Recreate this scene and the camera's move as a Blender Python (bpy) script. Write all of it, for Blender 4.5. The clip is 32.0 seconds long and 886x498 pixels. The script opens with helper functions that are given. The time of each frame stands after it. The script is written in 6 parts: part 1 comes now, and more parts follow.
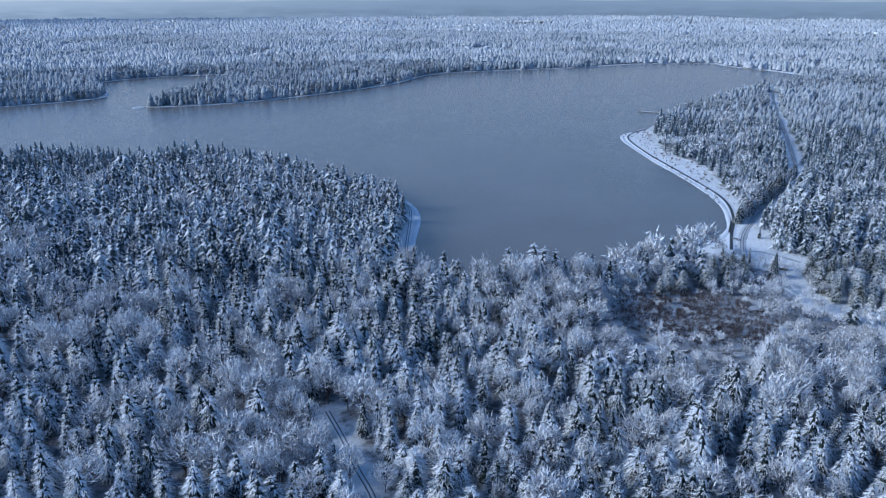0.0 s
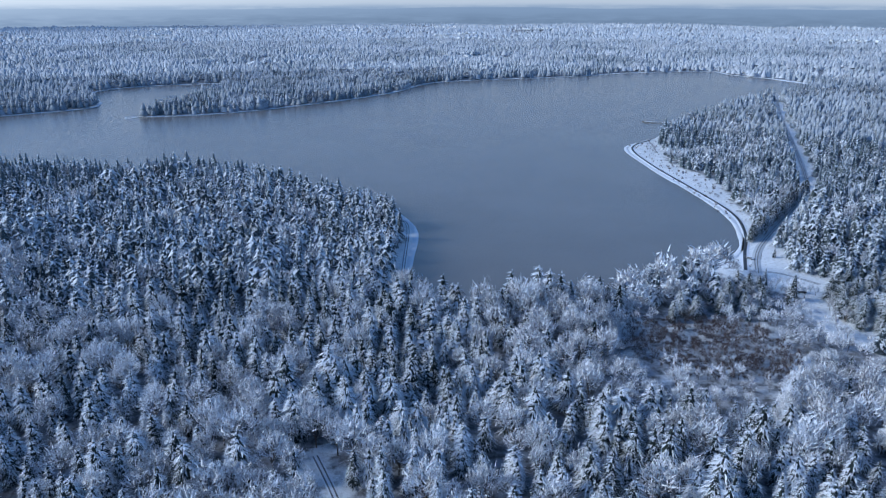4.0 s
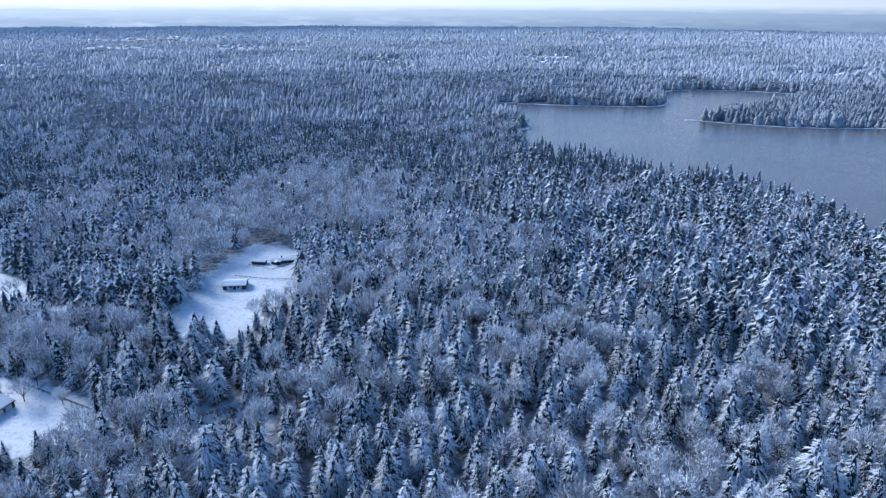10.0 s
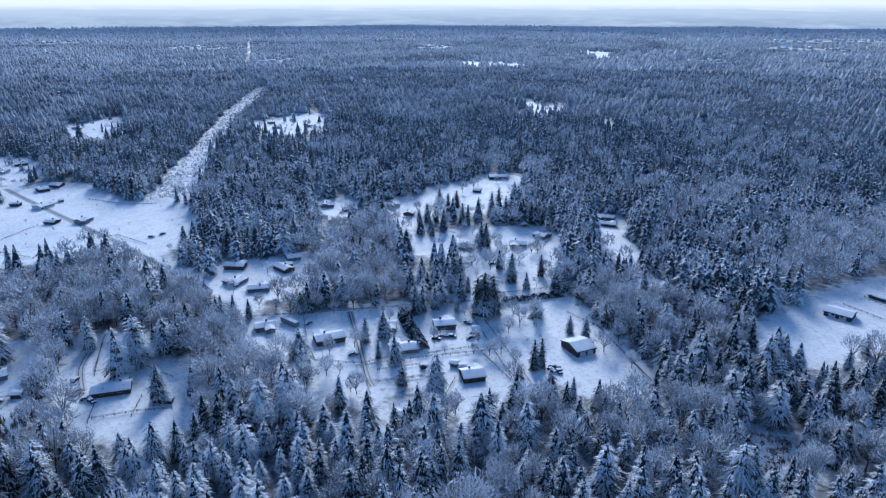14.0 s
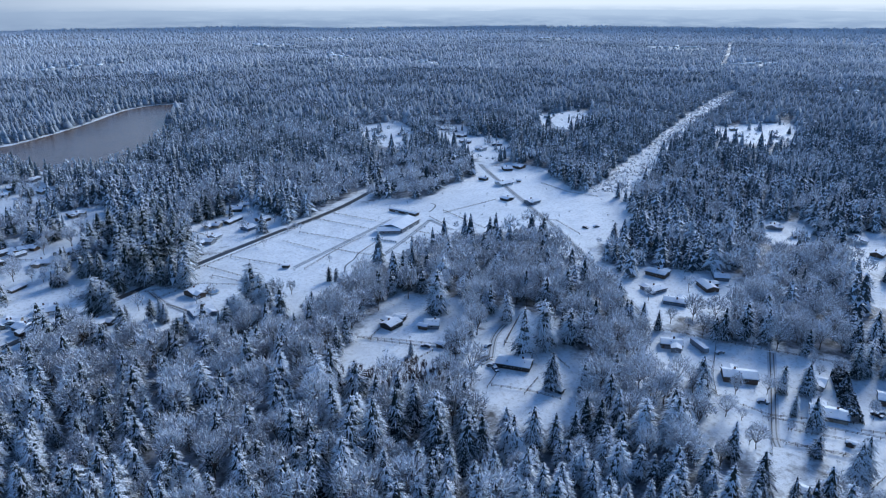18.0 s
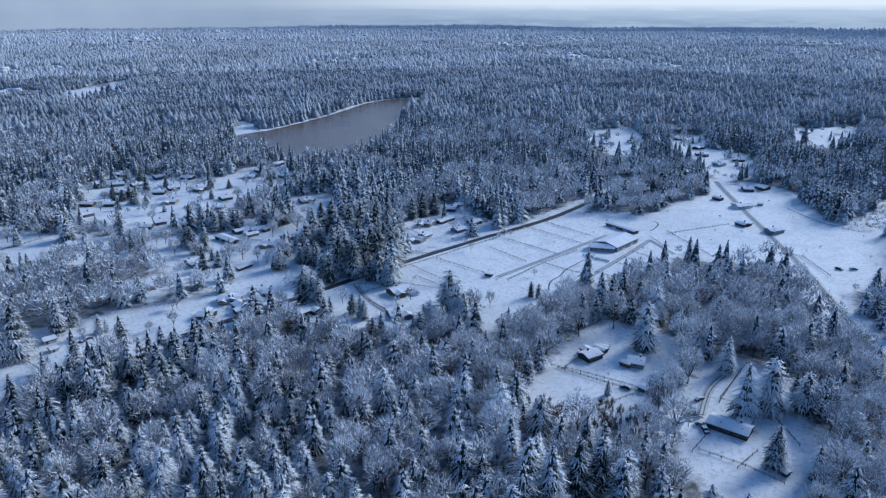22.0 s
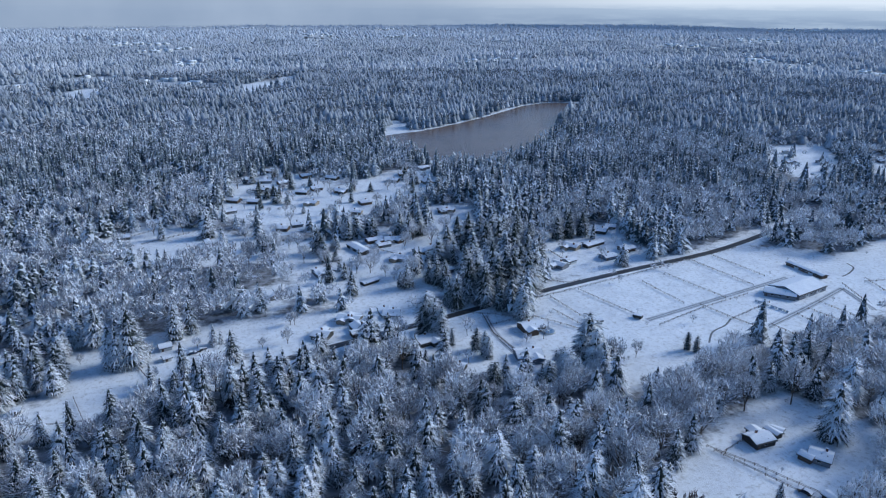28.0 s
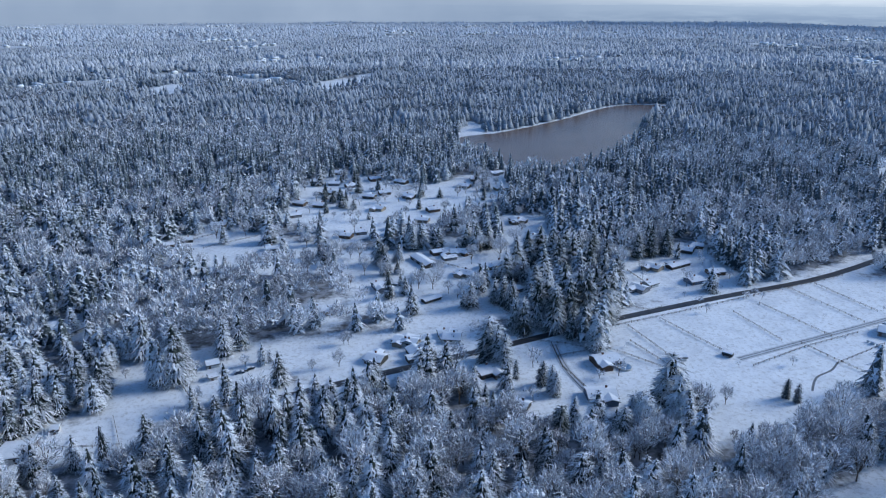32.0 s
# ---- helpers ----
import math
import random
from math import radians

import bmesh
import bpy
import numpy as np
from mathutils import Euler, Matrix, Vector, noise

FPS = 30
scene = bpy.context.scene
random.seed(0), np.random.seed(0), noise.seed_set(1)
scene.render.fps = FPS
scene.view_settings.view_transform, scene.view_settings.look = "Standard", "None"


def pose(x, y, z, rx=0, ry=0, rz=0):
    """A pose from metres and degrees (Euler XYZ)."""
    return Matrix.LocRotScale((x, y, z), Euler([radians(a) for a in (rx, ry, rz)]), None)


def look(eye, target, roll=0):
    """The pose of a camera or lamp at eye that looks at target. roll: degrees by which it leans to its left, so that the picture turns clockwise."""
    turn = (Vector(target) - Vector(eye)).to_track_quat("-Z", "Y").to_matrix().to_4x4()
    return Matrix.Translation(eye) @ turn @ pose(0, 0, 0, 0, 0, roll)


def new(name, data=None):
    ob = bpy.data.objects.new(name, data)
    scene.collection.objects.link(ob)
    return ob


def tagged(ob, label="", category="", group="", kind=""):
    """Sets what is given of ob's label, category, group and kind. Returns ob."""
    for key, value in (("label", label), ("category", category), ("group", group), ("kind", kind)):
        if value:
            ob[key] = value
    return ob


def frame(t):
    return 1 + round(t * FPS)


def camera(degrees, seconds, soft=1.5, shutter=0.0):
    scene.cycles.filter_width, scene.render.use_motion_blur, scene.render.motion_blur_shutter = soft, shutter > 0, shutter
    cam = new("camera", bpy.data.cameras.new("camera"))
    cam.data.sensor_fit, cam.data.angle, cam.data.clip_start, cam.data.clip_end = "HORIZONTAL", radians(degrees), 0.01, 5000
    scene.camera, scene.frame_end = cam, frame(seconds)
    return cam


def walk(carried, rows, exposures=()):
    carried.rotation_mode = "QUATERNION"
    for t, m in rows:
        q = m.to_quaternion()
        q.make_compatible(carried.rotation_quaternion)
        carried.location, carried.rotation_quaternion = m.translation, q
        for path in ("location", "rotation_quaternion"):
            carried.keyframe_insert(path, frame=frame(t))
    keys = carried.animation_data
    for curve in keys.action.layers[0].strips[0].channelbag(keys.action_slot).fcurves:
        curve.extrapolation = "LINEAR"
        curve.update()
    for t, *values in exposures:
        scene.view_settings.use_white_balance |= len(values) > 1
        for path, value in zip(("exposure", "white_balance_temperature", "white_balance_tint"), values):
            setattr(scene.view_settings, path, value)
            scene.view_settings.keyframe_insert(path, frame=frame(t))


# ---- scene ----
cam = camera(64.3, 32.0, 1.12)
PATH = [
    (0, -0.00, -0.00, 155.99, 69.93, 0.07, -0.00),
    (0.5, 0.03, 2.95, 155.87, 69.93, 0.08, 0.01),
    (1, 0.06, 6.11, 155.83, 69.97, 0.09, 0.01),
    (1.5, 0.27, 9.26, 155.83, 70.05, 0.08, 0.03),
    (2, 0.26, 12.46, 155.78, 70.14, 0.06, 0.02),
    (2.5, 0.27, 15.46, 155.82, 70.21, 0.06, -0.01),
    (3, 0.18, 18.43, 155.82, 70.31, 0.05, -0.05),
    (3.5, 0.21, 21.42, 155.86, 70.42, 0.05, -0.06),
    (5.5, 0.33, 33.21, 155.73, 70.60, 0.10, -0.03),
    (6, 0.56, 36.04, 155.72, 70.62, 0.08, 0.02),
    (6.5, 0.50, 38.79, 155.80, 70.66, 0.01, 0.59),
    (7, 0.28, 41.91, 155.92, 70.66, -0.08, 5.39),
    (7.5, 0.06, 45.28, 156.06, 70.68, -0.15, 11.94),
    (8, -0.10, 48.51, 156.20, 70.65, -0.16, 18.43),
    (8.5, -0.21, 51.40, 156.33, 70.64, -0.16, 24.77),
    (9, -0.04, 54.13, 156.50, 70.64, -0.17, 31.23),
    (9.5, -0.12, 56.33, 156.43, 70.65, -0.21, 37.59),
    (10, -0.35, 57.91, 156.01, 70.66, -0.27, 43.78),
    (10.5, -0.81, 59.67, 155.37, 70.69, -0.30, 50.00),
    (11, -1.36, 61.28, 154.66, 70.67, -0.29, 56.21),
    (11.5, -1.83, 62.97, 154.03, 70.63, -0.27, 62.48),
    (12, -2.14, 64.03, 153.52, 70.61, -0.20, 68.67),
    (12.5, -2.76, 65.03, 153.06, 70.61, -0.15, 74.95),
    (13, -3.12, 66.01, 152.62, 70.63, -0.14, 81.32),
    (13.5, -3.99, 67.15, 152.09, 70.66, -0.09, 87.62),
    (14, -5.51, 68.18, 151.48, 70.66, -0.01, 93.93),
    (14.5, -7.19, 68.77, 151.06, 70.65, 0.05, 100.20),
    (15, -8.49, 69.37, 150.99, 70.65, 0.08, 106.49),
    (15.5, -10.05, 69.76, 150.82, 70.63, 0.09, 112.80),
    (16, -12.10, 69.70, 150.71, 70.65, 0.10, 119.00),
    (16.5, -14.14, 69.65, 150.60, 70.67, 0.12, 124.70),
    (17, -16.19, 69.59, 150.49, 70.70, 0.13, 128.60),
    (17.5, -18.23, 69.54, 150.38, 70.72, 0.15, 129.85),
    (18, -20.34, 69.00, 150.40, 70.73, 0.15, 130.28),
    (18.5, -22.84, 67.65, 150.58, 70.74, 0.13, 131.17),
    (19, -25.48, 66.06, 150.71, 70.72, 0.12, 133.64),
    (19.5, -28.13, 64.33, 150.85, 70.72, 0.11, 136.16),
    (20, -30.96, 62.60, 150.94, 70.71, 0.09, 138.73),
    (20.5, -33.62, 60.71, 150.89, 70.71, 0.08, 141.30),
    (21, -36.37, 58.60, 150.75, 70.72, 0.05, 143.85),
    (21.5, -39.24, 56.03, 150.50, 70.72, 0.04, 146.40),
    (22, -42.16, 53.42, 150.44, 70.71, 0.04, 148.96),
    (22.5, -44.87, 50.72, 150.53, 70.68, 0.04, 151.49),
    (23, -47.31, 48.02, 150.65, 70.66, 0.04, 153.22),
    (23.5, -49.67, 45.40, 150.71, 70.66, 0.03, 153.59),
    (24, -51.85, 42.44, 150.61, 70.68, 0.01, 153.86),
    (24.5, -54.01, 39.23, 150.40, 70.69, -0.02, 155.12),
    (25, -56.51, 36.27, 150.24, 70.69, -0.02, 156.96),
    (25.5, -58.74, 33.20, 150.14, 70.67, -0.02, 157.83),
    (27.5, -66.33, 20.03, 150.20, 70.63, -0.05, 161.02),
    (28, -68.12, 16.63, 150.28, 70.62, -0.05, 161.90),
    (28.5, -69.63, 13.19, 150.31, 70.62, -0.07, 161.87),
    (29, -71.24, 9.45, 150.39, 70.65, -0.10, 161.88),
    (29.5, -72.89, 6.00, 150.45, 70.63, -0.14, 162.19),
    (30, -74.31, 2.53, 150.61, 70.57, -0.12, 163.11),
    (30.5, -75.89, -1.04, 150.78, 70.50, -0.07, 164.36),
    (31, -77.50, -4.35, 150.81, 70.43, 0.00, 165.71),
    (31.5, -79.01, -7.68, 150.86, 70.38, 0.04, 167.13),
    (32, -80.58, -10.89, 150.86, 70.37, 0.06, 168.32),
]
EXPOSURES = [(0, 0.75, 5500, 5), (6, 0.79, 5500, 5), (9, 0.98, 5510, 6), (11, 1.07, 5490, 7), (13, 0.95, 5480, 7), (15, 0.71, 5480, 6), (18, 0.66, 5480, 5), (25, 0.58, 5570, 5), (32, 0.58, 5620, 5)]
walk(cam, [(t, pose(x, y, z, rx, ry, rz)) for t, x, y, z, rx, ry, rz in PATH], EXPOSURES)

# ---------------------------------------------------------------- light
SUN_AZ, SUN_EL = 184.0, 25.0
world = bpy.data.worlds.new("winter_sky")
scene.world = world
world.use_nodes = True
wn = world.node_tree
sky = wn.nodes.new("ShaderNodeTexSky")
sky.sky_type = "NISHITA"
sky.sun_disc = False
sky.sun_elevation = radians(SUN_EL)
sky.sun_rotation = radians(90 - SUN_AZ)
sky.altitude = 150
sky.air_density, sky.dust_density, sky.ozone_density = 0.8, 0.1, 4.0
wn.nodes["Background"].inputs["Strength"].default_value = 0.114
wn.links.new(sky.outputs[0], wn.nodes["Background"].inputs["Color"])
sun = new("sun", bpy.data.lights.new("sun", "SUN"))
sun.data.energy, sun.data.angle, sun.data.color = 2.1, radians(22), (1.0, 0.95, 0.88)
sun_from = Vector((math.cos(radians(SUN_AZ)) * math.cos(radians(SUN_EL)), math.sin(radians(SUN_AZ)) * math.cos(radians(SUN_EL)), math.sin(radians(SUN_EL))))
sun.matrix_world = look(sun_from * 900, (0, 0, 0))


# ---------------------------------------------------------------- materials
def material(name, rough=0.8, metal=0.0):
    m = bpy.data.materials.new(name)
    m.use_nodes = True
    b = m.node_tree.nodes["Principled BSDF"]
    b.inputs["Roughness"].default_value, b.inputs["Metallic"].default_value = rough, metal
    b.inputs["Specular IOR Level"].default_value = 0.25
    return m, m.node_tree, b


def node(tree, kind, **sets):
    n = tree.nodes.new(kind)
    for key, value in sets.items():
        n.inputs[key.replace("_", " ")].default_value = value
    return n


def fac_noise(tree, scale, detail=3.0, rough=0.6, low=0.4, high=0.6, coords=None):
    """Noise in world metres, stretched to 0..1 between low and high."""
    if coords is None:
        coords = tree.nodes.new("ShaderNodeNewGeometry").outputs["Position"]
    n = node(tree, "ShaderNodeTexNoise", Scale=scale, Detail=detail, Roughness=rough)
    tree.links.new(coords, n.inputs["Vector"])
    r = node(tree, "ShaderNodeMapRange", From_Min=low, From_Max=high)
    tree.links.new(n.outputs["Fac"], r.inputs["Value"])
    return r.outputs[0]


def mix(tree, fac, a, b):
    n = tree.nodes.new("ShaderNodeMix")
    n.data_type = "RGBA"
    for socket, value in ((n.inputs[0], fac), (n.inputs[6], a), (n.inputs[7], b)):
        if isinstance(value, (tuple, float)):
            socket.default_value = (*value, 1) if isinstance(value, tuple) else value
        else:
            tree.links.new(value, socket)
    return n.outputs[2]


def bump(tree, bsdf, height, strength, distance):
    n = node(tree, "ShaderNodeBump", Strength=strength, Distance=distance)
    tree.links.new(height, n.inputs["Height"])
    tree.links.new(n.outputs[0], bsdf.inputs["Normal"])


def maths(tree, op, a, b):
    n = tree.nodes.new("ShaderNodeMath")
    n.operation = op
    for socket, value in zip(n.inputs, (a, b)):
        if isinstance(value, float):
            socket.default_value = value
        else:
            tree.links.new(value, socket)
    return n.outputs[0]


def plain(name, a, b, scale=0.8, rough=0.8, metal=0.0, relief=0.0):
    """Two close tones of one surface in patches, with fine grain."""
    m, t, s = material(name, rough, metal)
    c = mix(t, fac_noise(t, scale, 4, 0.65, 0.35, 0.65), a, b)
    fine = fac_noise(t, scale * 9, 2, 0.5, 0.3, 0.7)
    t.links.new(mix(t, maths(t, "MULTIPLY", fine, 0.25), c, tuple(v * 0.6 for v in b)), s.inputs["Base Color"])
    if relief:
        bump(t, s, fine, 0.5, relief)
    return m


def snowy(name, under_a, under_b, snow=(0.78, 0.80, 0.84), cover=(0.15, 0.75), grain=1.1, speck=0.6, odd=0.5, sheen=0.85, patch=0.05):
    """A dark surface that holds snow on what faces up, in patches."""
    m, t, s = material(name, sheen)
    g = t.nodes.new("ShaderNodeNewGeometry")
    sep = t.nodes.new("ShaderNodeSeparateXYZ")
    t.links.new(g.outputs["Normal"], sep.inputs[0])
    n1 = fac_noise(t, grain, 2, 0.6, 0.3, 0.7, g.outputs["Position"])
    n2 = fac_noise(t, patch, 2, 0.5, 0.35, 0.65, g.outputs["Position"])
    up = maths(t, "ADD", sep.outputs[2], maths(t, "MULTIPLY", maths(t, "SUBTRACT", n1, 0.5), speck))
    up = maths(t, "ADD", up, maths(t, "MULTIPLY", maths(t, "SUBTRACT", g.outputs["Random Per Island"], 0.5), odd))
    up = maths(t, "ADD", up, maths(t, "MULTIPLY", maths(t, "SUBTRACT", n2, 0.5), 0.5))
    r = node(t, "ShaderNodeMapRange", From_Min=cover[0], From_Max=cover[1])
    r.interpolation_type = "SMOOTHSTEP"
    t.links.new(up, r.inputs["Value"])
    under = mix(t, n2, under_a, under_b)
    t.links.new(mix(t, r.outputs[0], under, snow), s.inputs["Base Color"])
    return m


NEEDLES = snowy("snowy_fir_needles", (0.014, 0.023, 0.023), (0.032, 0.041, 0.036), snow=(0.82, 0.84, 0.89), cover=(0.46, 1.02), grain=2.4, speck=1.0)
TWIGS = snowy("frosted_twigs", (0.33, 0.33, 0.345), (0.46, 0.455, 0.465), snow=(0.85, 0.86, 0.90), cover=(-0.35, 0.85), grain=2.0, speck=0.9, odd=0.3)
# Distance haze is painted into these needles: paler, bluer, flatter with each ring.
MID_NEEDLES = snowy("dusted_hazed_fir_canopy", (0.036, 0.052, 0.060), (0.062, 0.080, 0.086), snow=(0.74, 0.77, 0.82), cover=(0.22, 1.08), grain=1.8, speck=1.0)
HAZY_NEEDLES = snowy("dusted_hazed_distant_canopy", (0.074, 0.100, 0.114), (0.115, 0.137, 0.149), snow=(0.58, 0.61, 0.66), cover=(0.10, 1.2), grain=1.2, speck=0.7)
DEEP_NEEDLES = snowy("hazed_deep_fir_canopy", (0.088, 0.117, 0.136), (0.145, 0.168, 0.182), snow=(0.46, 0.49, 0.54), cover=(0.05, 1.35), grain=0.8, speck=0.6, odd=0.35, patch=0.012)
FAR_NEEDLES = snowy("snowy_hazed_far_canopy", (0.12, 0.152, 0.178), (0.38, 0.41, 0.435), snow=(0.58, 0.61, 0.66), cover=(0.0, 1.5), grain=0.25, speck=0.4, odd=0.3, patch=0.004)
EDGE_NEEDLES = snowy("hazed_edge_fir_canopy", (0.34, 0.38, 0.42), (0.46, 0.49, 0.52), snow=(0.66, 0.69, 0.74), cover=(0.0, 1.5), grain=0.25, speck=0.4, odd=0.3, patch=0.003)
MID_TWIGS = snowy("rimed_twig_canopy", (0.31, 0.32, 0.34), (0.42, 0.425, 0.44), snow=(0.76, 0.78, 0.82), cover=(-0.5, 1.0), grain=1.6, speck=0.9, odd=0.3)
# Deep and far twigs: rime, with haze painted in as bluer, flatter tones.
DEEP_TWIGS = snowy("rimed_hazed_deep_twigs", (0.24, 0.253, 0.275), (0.33, 0.34, 0.357), snow=(0.60, 0.62, 0.66), cover=(-0.3, 1.3), grain=0.9, speck=0.7, odd=0.3, patch=0.012)
FAR_TWIGS = snowy("rimed_hazed_far_twigs", (0.25, 0.267, 0.29), (0.38, 0.39, 0.41), snow=(0.60, 0.62, 0.66), cover=(-0.2, 1.5), grain=0.3, speck=0.4, odd=0.3, patch=0.004)
HEDGE = snowy("dark_cedar_needles", (0.016, 0.027, 0.024), (0.032, 0.044, 0.036), cover=(0.50, 1.35), grain=2.2)
OLIVE = snowy("olive_needles", (0.050, 0.055, 0.022), (0.085, 0.085, 0.040), cover=(0.5, 1.4), grain=2.2)
BARK = snowy("snow_dusted_bark", (0.09, 0.07, 0.055), (0.14, 0.11, 0.09), cover=(0.3, 0.9))
BRUSH = snowy("brown_brush_in_snow", (0.058, 0.042, 0.042), (0.10, 0.074, 0.070), cover=(0.6, 1.5), speck=1.0)


def ground_material():
    m, t, s = material("snow_with_shade_darkened_floor", 0.75)
    g = t.nodes.new("ShaderNodeNewGeometry")
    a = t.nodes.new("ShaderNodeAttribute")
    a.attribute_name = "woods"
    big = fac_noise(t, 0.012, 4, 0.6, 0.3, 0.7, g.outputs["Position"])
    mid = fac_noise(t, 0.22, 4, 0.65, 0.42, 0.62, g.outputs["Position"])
    fine = fac_noise(t, 1.6, 3, 0.6, 0.3, 0.7, g.outputs["Position"])
    snow = mix(t, big, (0.88, 0.89, 0.91), (0.77, 0.79, 0.82))
    tuft = fac_noise(t, 0.45, 6, 0.8, 0.50, 0.68, g.outputs["Position"])
    snow = mix(t, maths(t, "MULTIPLY", tuft, 0.75), snow, (0.34, 0.32, 0.29))
    drift = fac_noise(t, 0.07, 5, 0.7, 0.46, 0.66, g.outputs["Position"])
    snow = mix(t, maths(t, "MULTIPLY", drift, 0.42), snow, (0.50, 0.52, 0.56))
    # floor among the trees: litter, darkened further to stand in for their shade
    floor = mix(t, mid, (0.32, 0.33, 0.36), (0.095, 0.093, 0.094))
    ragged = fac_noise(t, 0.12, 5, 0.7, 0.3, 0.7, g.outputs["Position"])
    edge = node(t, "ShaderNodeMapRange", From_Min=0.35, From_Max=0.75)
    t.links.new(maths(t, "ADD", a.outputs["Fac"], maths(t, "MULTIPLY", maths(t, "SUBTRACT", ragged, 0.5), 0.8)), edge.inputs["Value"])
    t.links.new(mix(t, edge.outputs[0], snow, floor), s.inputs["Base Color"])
    bump(t, s, fine, 0.35, 0.2)
    return m


def water_material(name, a, b, gloss):
    m, t, s = material(name, 0.22)
    s.inputs["Specular IOR Level"].default_value = gloss
    s.inputs["IOR"].default_value = 1.33
    t.links.new(mix(t, fac_noise(t, 0.01, 3, 0.5, 0.3, 0.7), a, b), s.inputs["Base Color"])
    w = fac_noise(t, 0.6, 3, 0.6, 0.2, 0.8)
    bump(t, s, w, 0.5, 0.3)
    return m


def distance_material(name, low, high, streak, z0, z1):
    """Far hills or cloud, self-lit: streaks along the skyline, passing from one pair of tones to another between two
    heights, with haze and a paler glare towards the sun painted in.
    """
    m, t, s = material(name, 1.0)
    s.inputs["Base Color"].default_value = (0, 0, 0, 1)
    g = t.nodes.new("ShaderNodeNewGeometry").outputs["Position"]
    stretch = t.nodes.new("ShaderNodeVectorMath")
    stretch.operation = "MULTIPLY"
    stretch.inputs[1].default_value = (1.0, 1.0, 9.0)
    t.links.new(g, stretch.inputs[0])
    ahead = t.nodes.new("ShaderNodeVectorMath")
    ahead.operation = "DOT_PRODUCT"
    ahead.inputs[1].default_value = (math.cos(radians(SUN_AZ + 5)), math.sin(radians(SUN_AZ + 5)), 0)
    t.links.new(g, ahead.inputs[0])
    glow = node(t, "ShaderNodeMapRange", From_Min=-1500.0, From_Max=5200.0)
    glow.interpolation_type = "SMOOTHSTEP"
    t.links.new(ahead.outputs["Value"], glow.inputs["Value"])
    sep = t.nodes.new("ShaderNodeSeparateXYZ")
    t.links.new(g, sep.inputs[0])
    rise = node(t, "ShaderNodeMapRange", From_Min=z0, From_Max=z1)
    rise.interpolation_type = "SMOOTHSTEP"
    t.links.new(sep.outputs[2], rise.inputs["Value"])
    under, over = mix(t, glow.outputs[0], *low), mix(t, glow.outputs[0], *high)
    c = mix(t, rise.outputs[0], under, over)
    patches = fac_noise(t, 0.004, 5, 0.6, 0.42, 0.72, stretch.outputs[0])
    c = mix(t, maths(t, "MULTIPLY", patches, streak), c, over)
    # a grey veil of haze and low cloud is painted over the hills to one side
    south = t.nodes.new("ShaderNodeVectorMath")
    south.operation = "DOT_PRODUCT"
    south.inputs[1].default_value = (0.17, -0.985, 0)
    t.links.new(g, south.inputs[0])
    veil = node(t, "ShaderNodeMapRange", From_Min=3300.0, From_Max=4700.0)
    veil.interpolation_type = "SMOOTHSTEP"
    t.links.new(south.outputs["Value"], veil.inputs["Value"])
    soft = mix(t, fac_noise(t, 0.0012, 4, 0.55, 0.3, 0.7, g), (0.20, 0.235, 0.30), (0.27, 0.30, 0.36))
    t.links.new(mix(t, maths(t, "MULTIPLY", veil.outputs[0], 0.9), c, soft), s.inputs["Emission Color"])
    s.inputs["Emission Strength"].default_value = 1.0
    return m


# Hill blues are haze painted into the emission, paler on the sun's side.
FAR_HILLS = distance_material("far_hills_painted_haze", ((0.110, 0.142, 0.195), (0.220, 0.262, 0.335)), ((0.150, 0.190, 0.255), (0.350, 0.385, 0.440)), 0.8, 20.0, 108.0)
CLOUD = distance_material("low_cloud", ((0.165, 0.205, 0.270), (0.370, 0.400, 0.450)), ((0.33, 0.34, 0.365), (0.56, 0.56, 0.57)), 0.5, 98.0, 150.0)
GROUND = ground_material()
WATER = water_material("dark_lake_water", (0.140, 0.130, 0.122), (0.165, 0.155, 0.147), 0.85)
POND_WATER = water_material("brown_pond_water", (0.150, 0.108, 0.086), (0.185, 0.135, 0.108), 0.24)
SNOW = plain("fresh_snow", (0.80, 0.82, 0.86), (0.74, 0.77, 0.82), 0.3, 0.7, relief=0.1)
FIELD = plain("open_field_snow", (0.66, 0.67, 0.69), (0.45, 0.46, 0.47), 0.02, 0.8)
ROOF_SNOW = plain("roof_snow", (0.84, 0.86, 0.90), (0.74, 0.77, 0.82), 0.25, 0.7, relief=0.08)
ROOF_DARK = plain("dark_roof_shingle", (0.05, 0.05, 0.055), (0.09, 0.085, 0.08), 0.7, 0.8)
ASPHALT = plain("wet_black_asphalt", (0.035, 0.037, 0.042), (0.06, 0.062, 0.068), 0.3, 0.5)
TRACK = plain("driven_slush", (0.10, 0.10, 0.105), (0.28, 0.29, 0.30), 0.4, 0.6)
SLUSH = plain("packed_grey_snow", (0.42, 0.44, 0.47), (0.62, 0.64, 0.68), 0.25, 0.7)
WOOD = plain("weathered_fence_wood", (0.12, 0.095, 0.075), (0.20, 0.165, 0.135), 0.9, 0.85)
GLASS, _t, _b = material("dark_window_glass", 0.08)
_b.inputs["Base Color"].default_value = (0.02, 0.025, 0.03, 1)
WALLS = [plain("painted_siding_" + k, a, tuple(v * 0.85 for v in a), 0.5, 0.75) for k, a in (
    ("tan", (0.33, 0.28, 0.22)), ("grey", (0.24, 0.25, 0.27)), ("brown", (0.13, 0.09, 0.065)), ("white", (0.62, 0.62, 0.60)), ("blue", (0.14, 0.18, 0.24)), ("dark", (0.06, 0.055, 0.05)))]
TAN, GREY, BROWN, WHITE, BLUE, DARK = range(6)


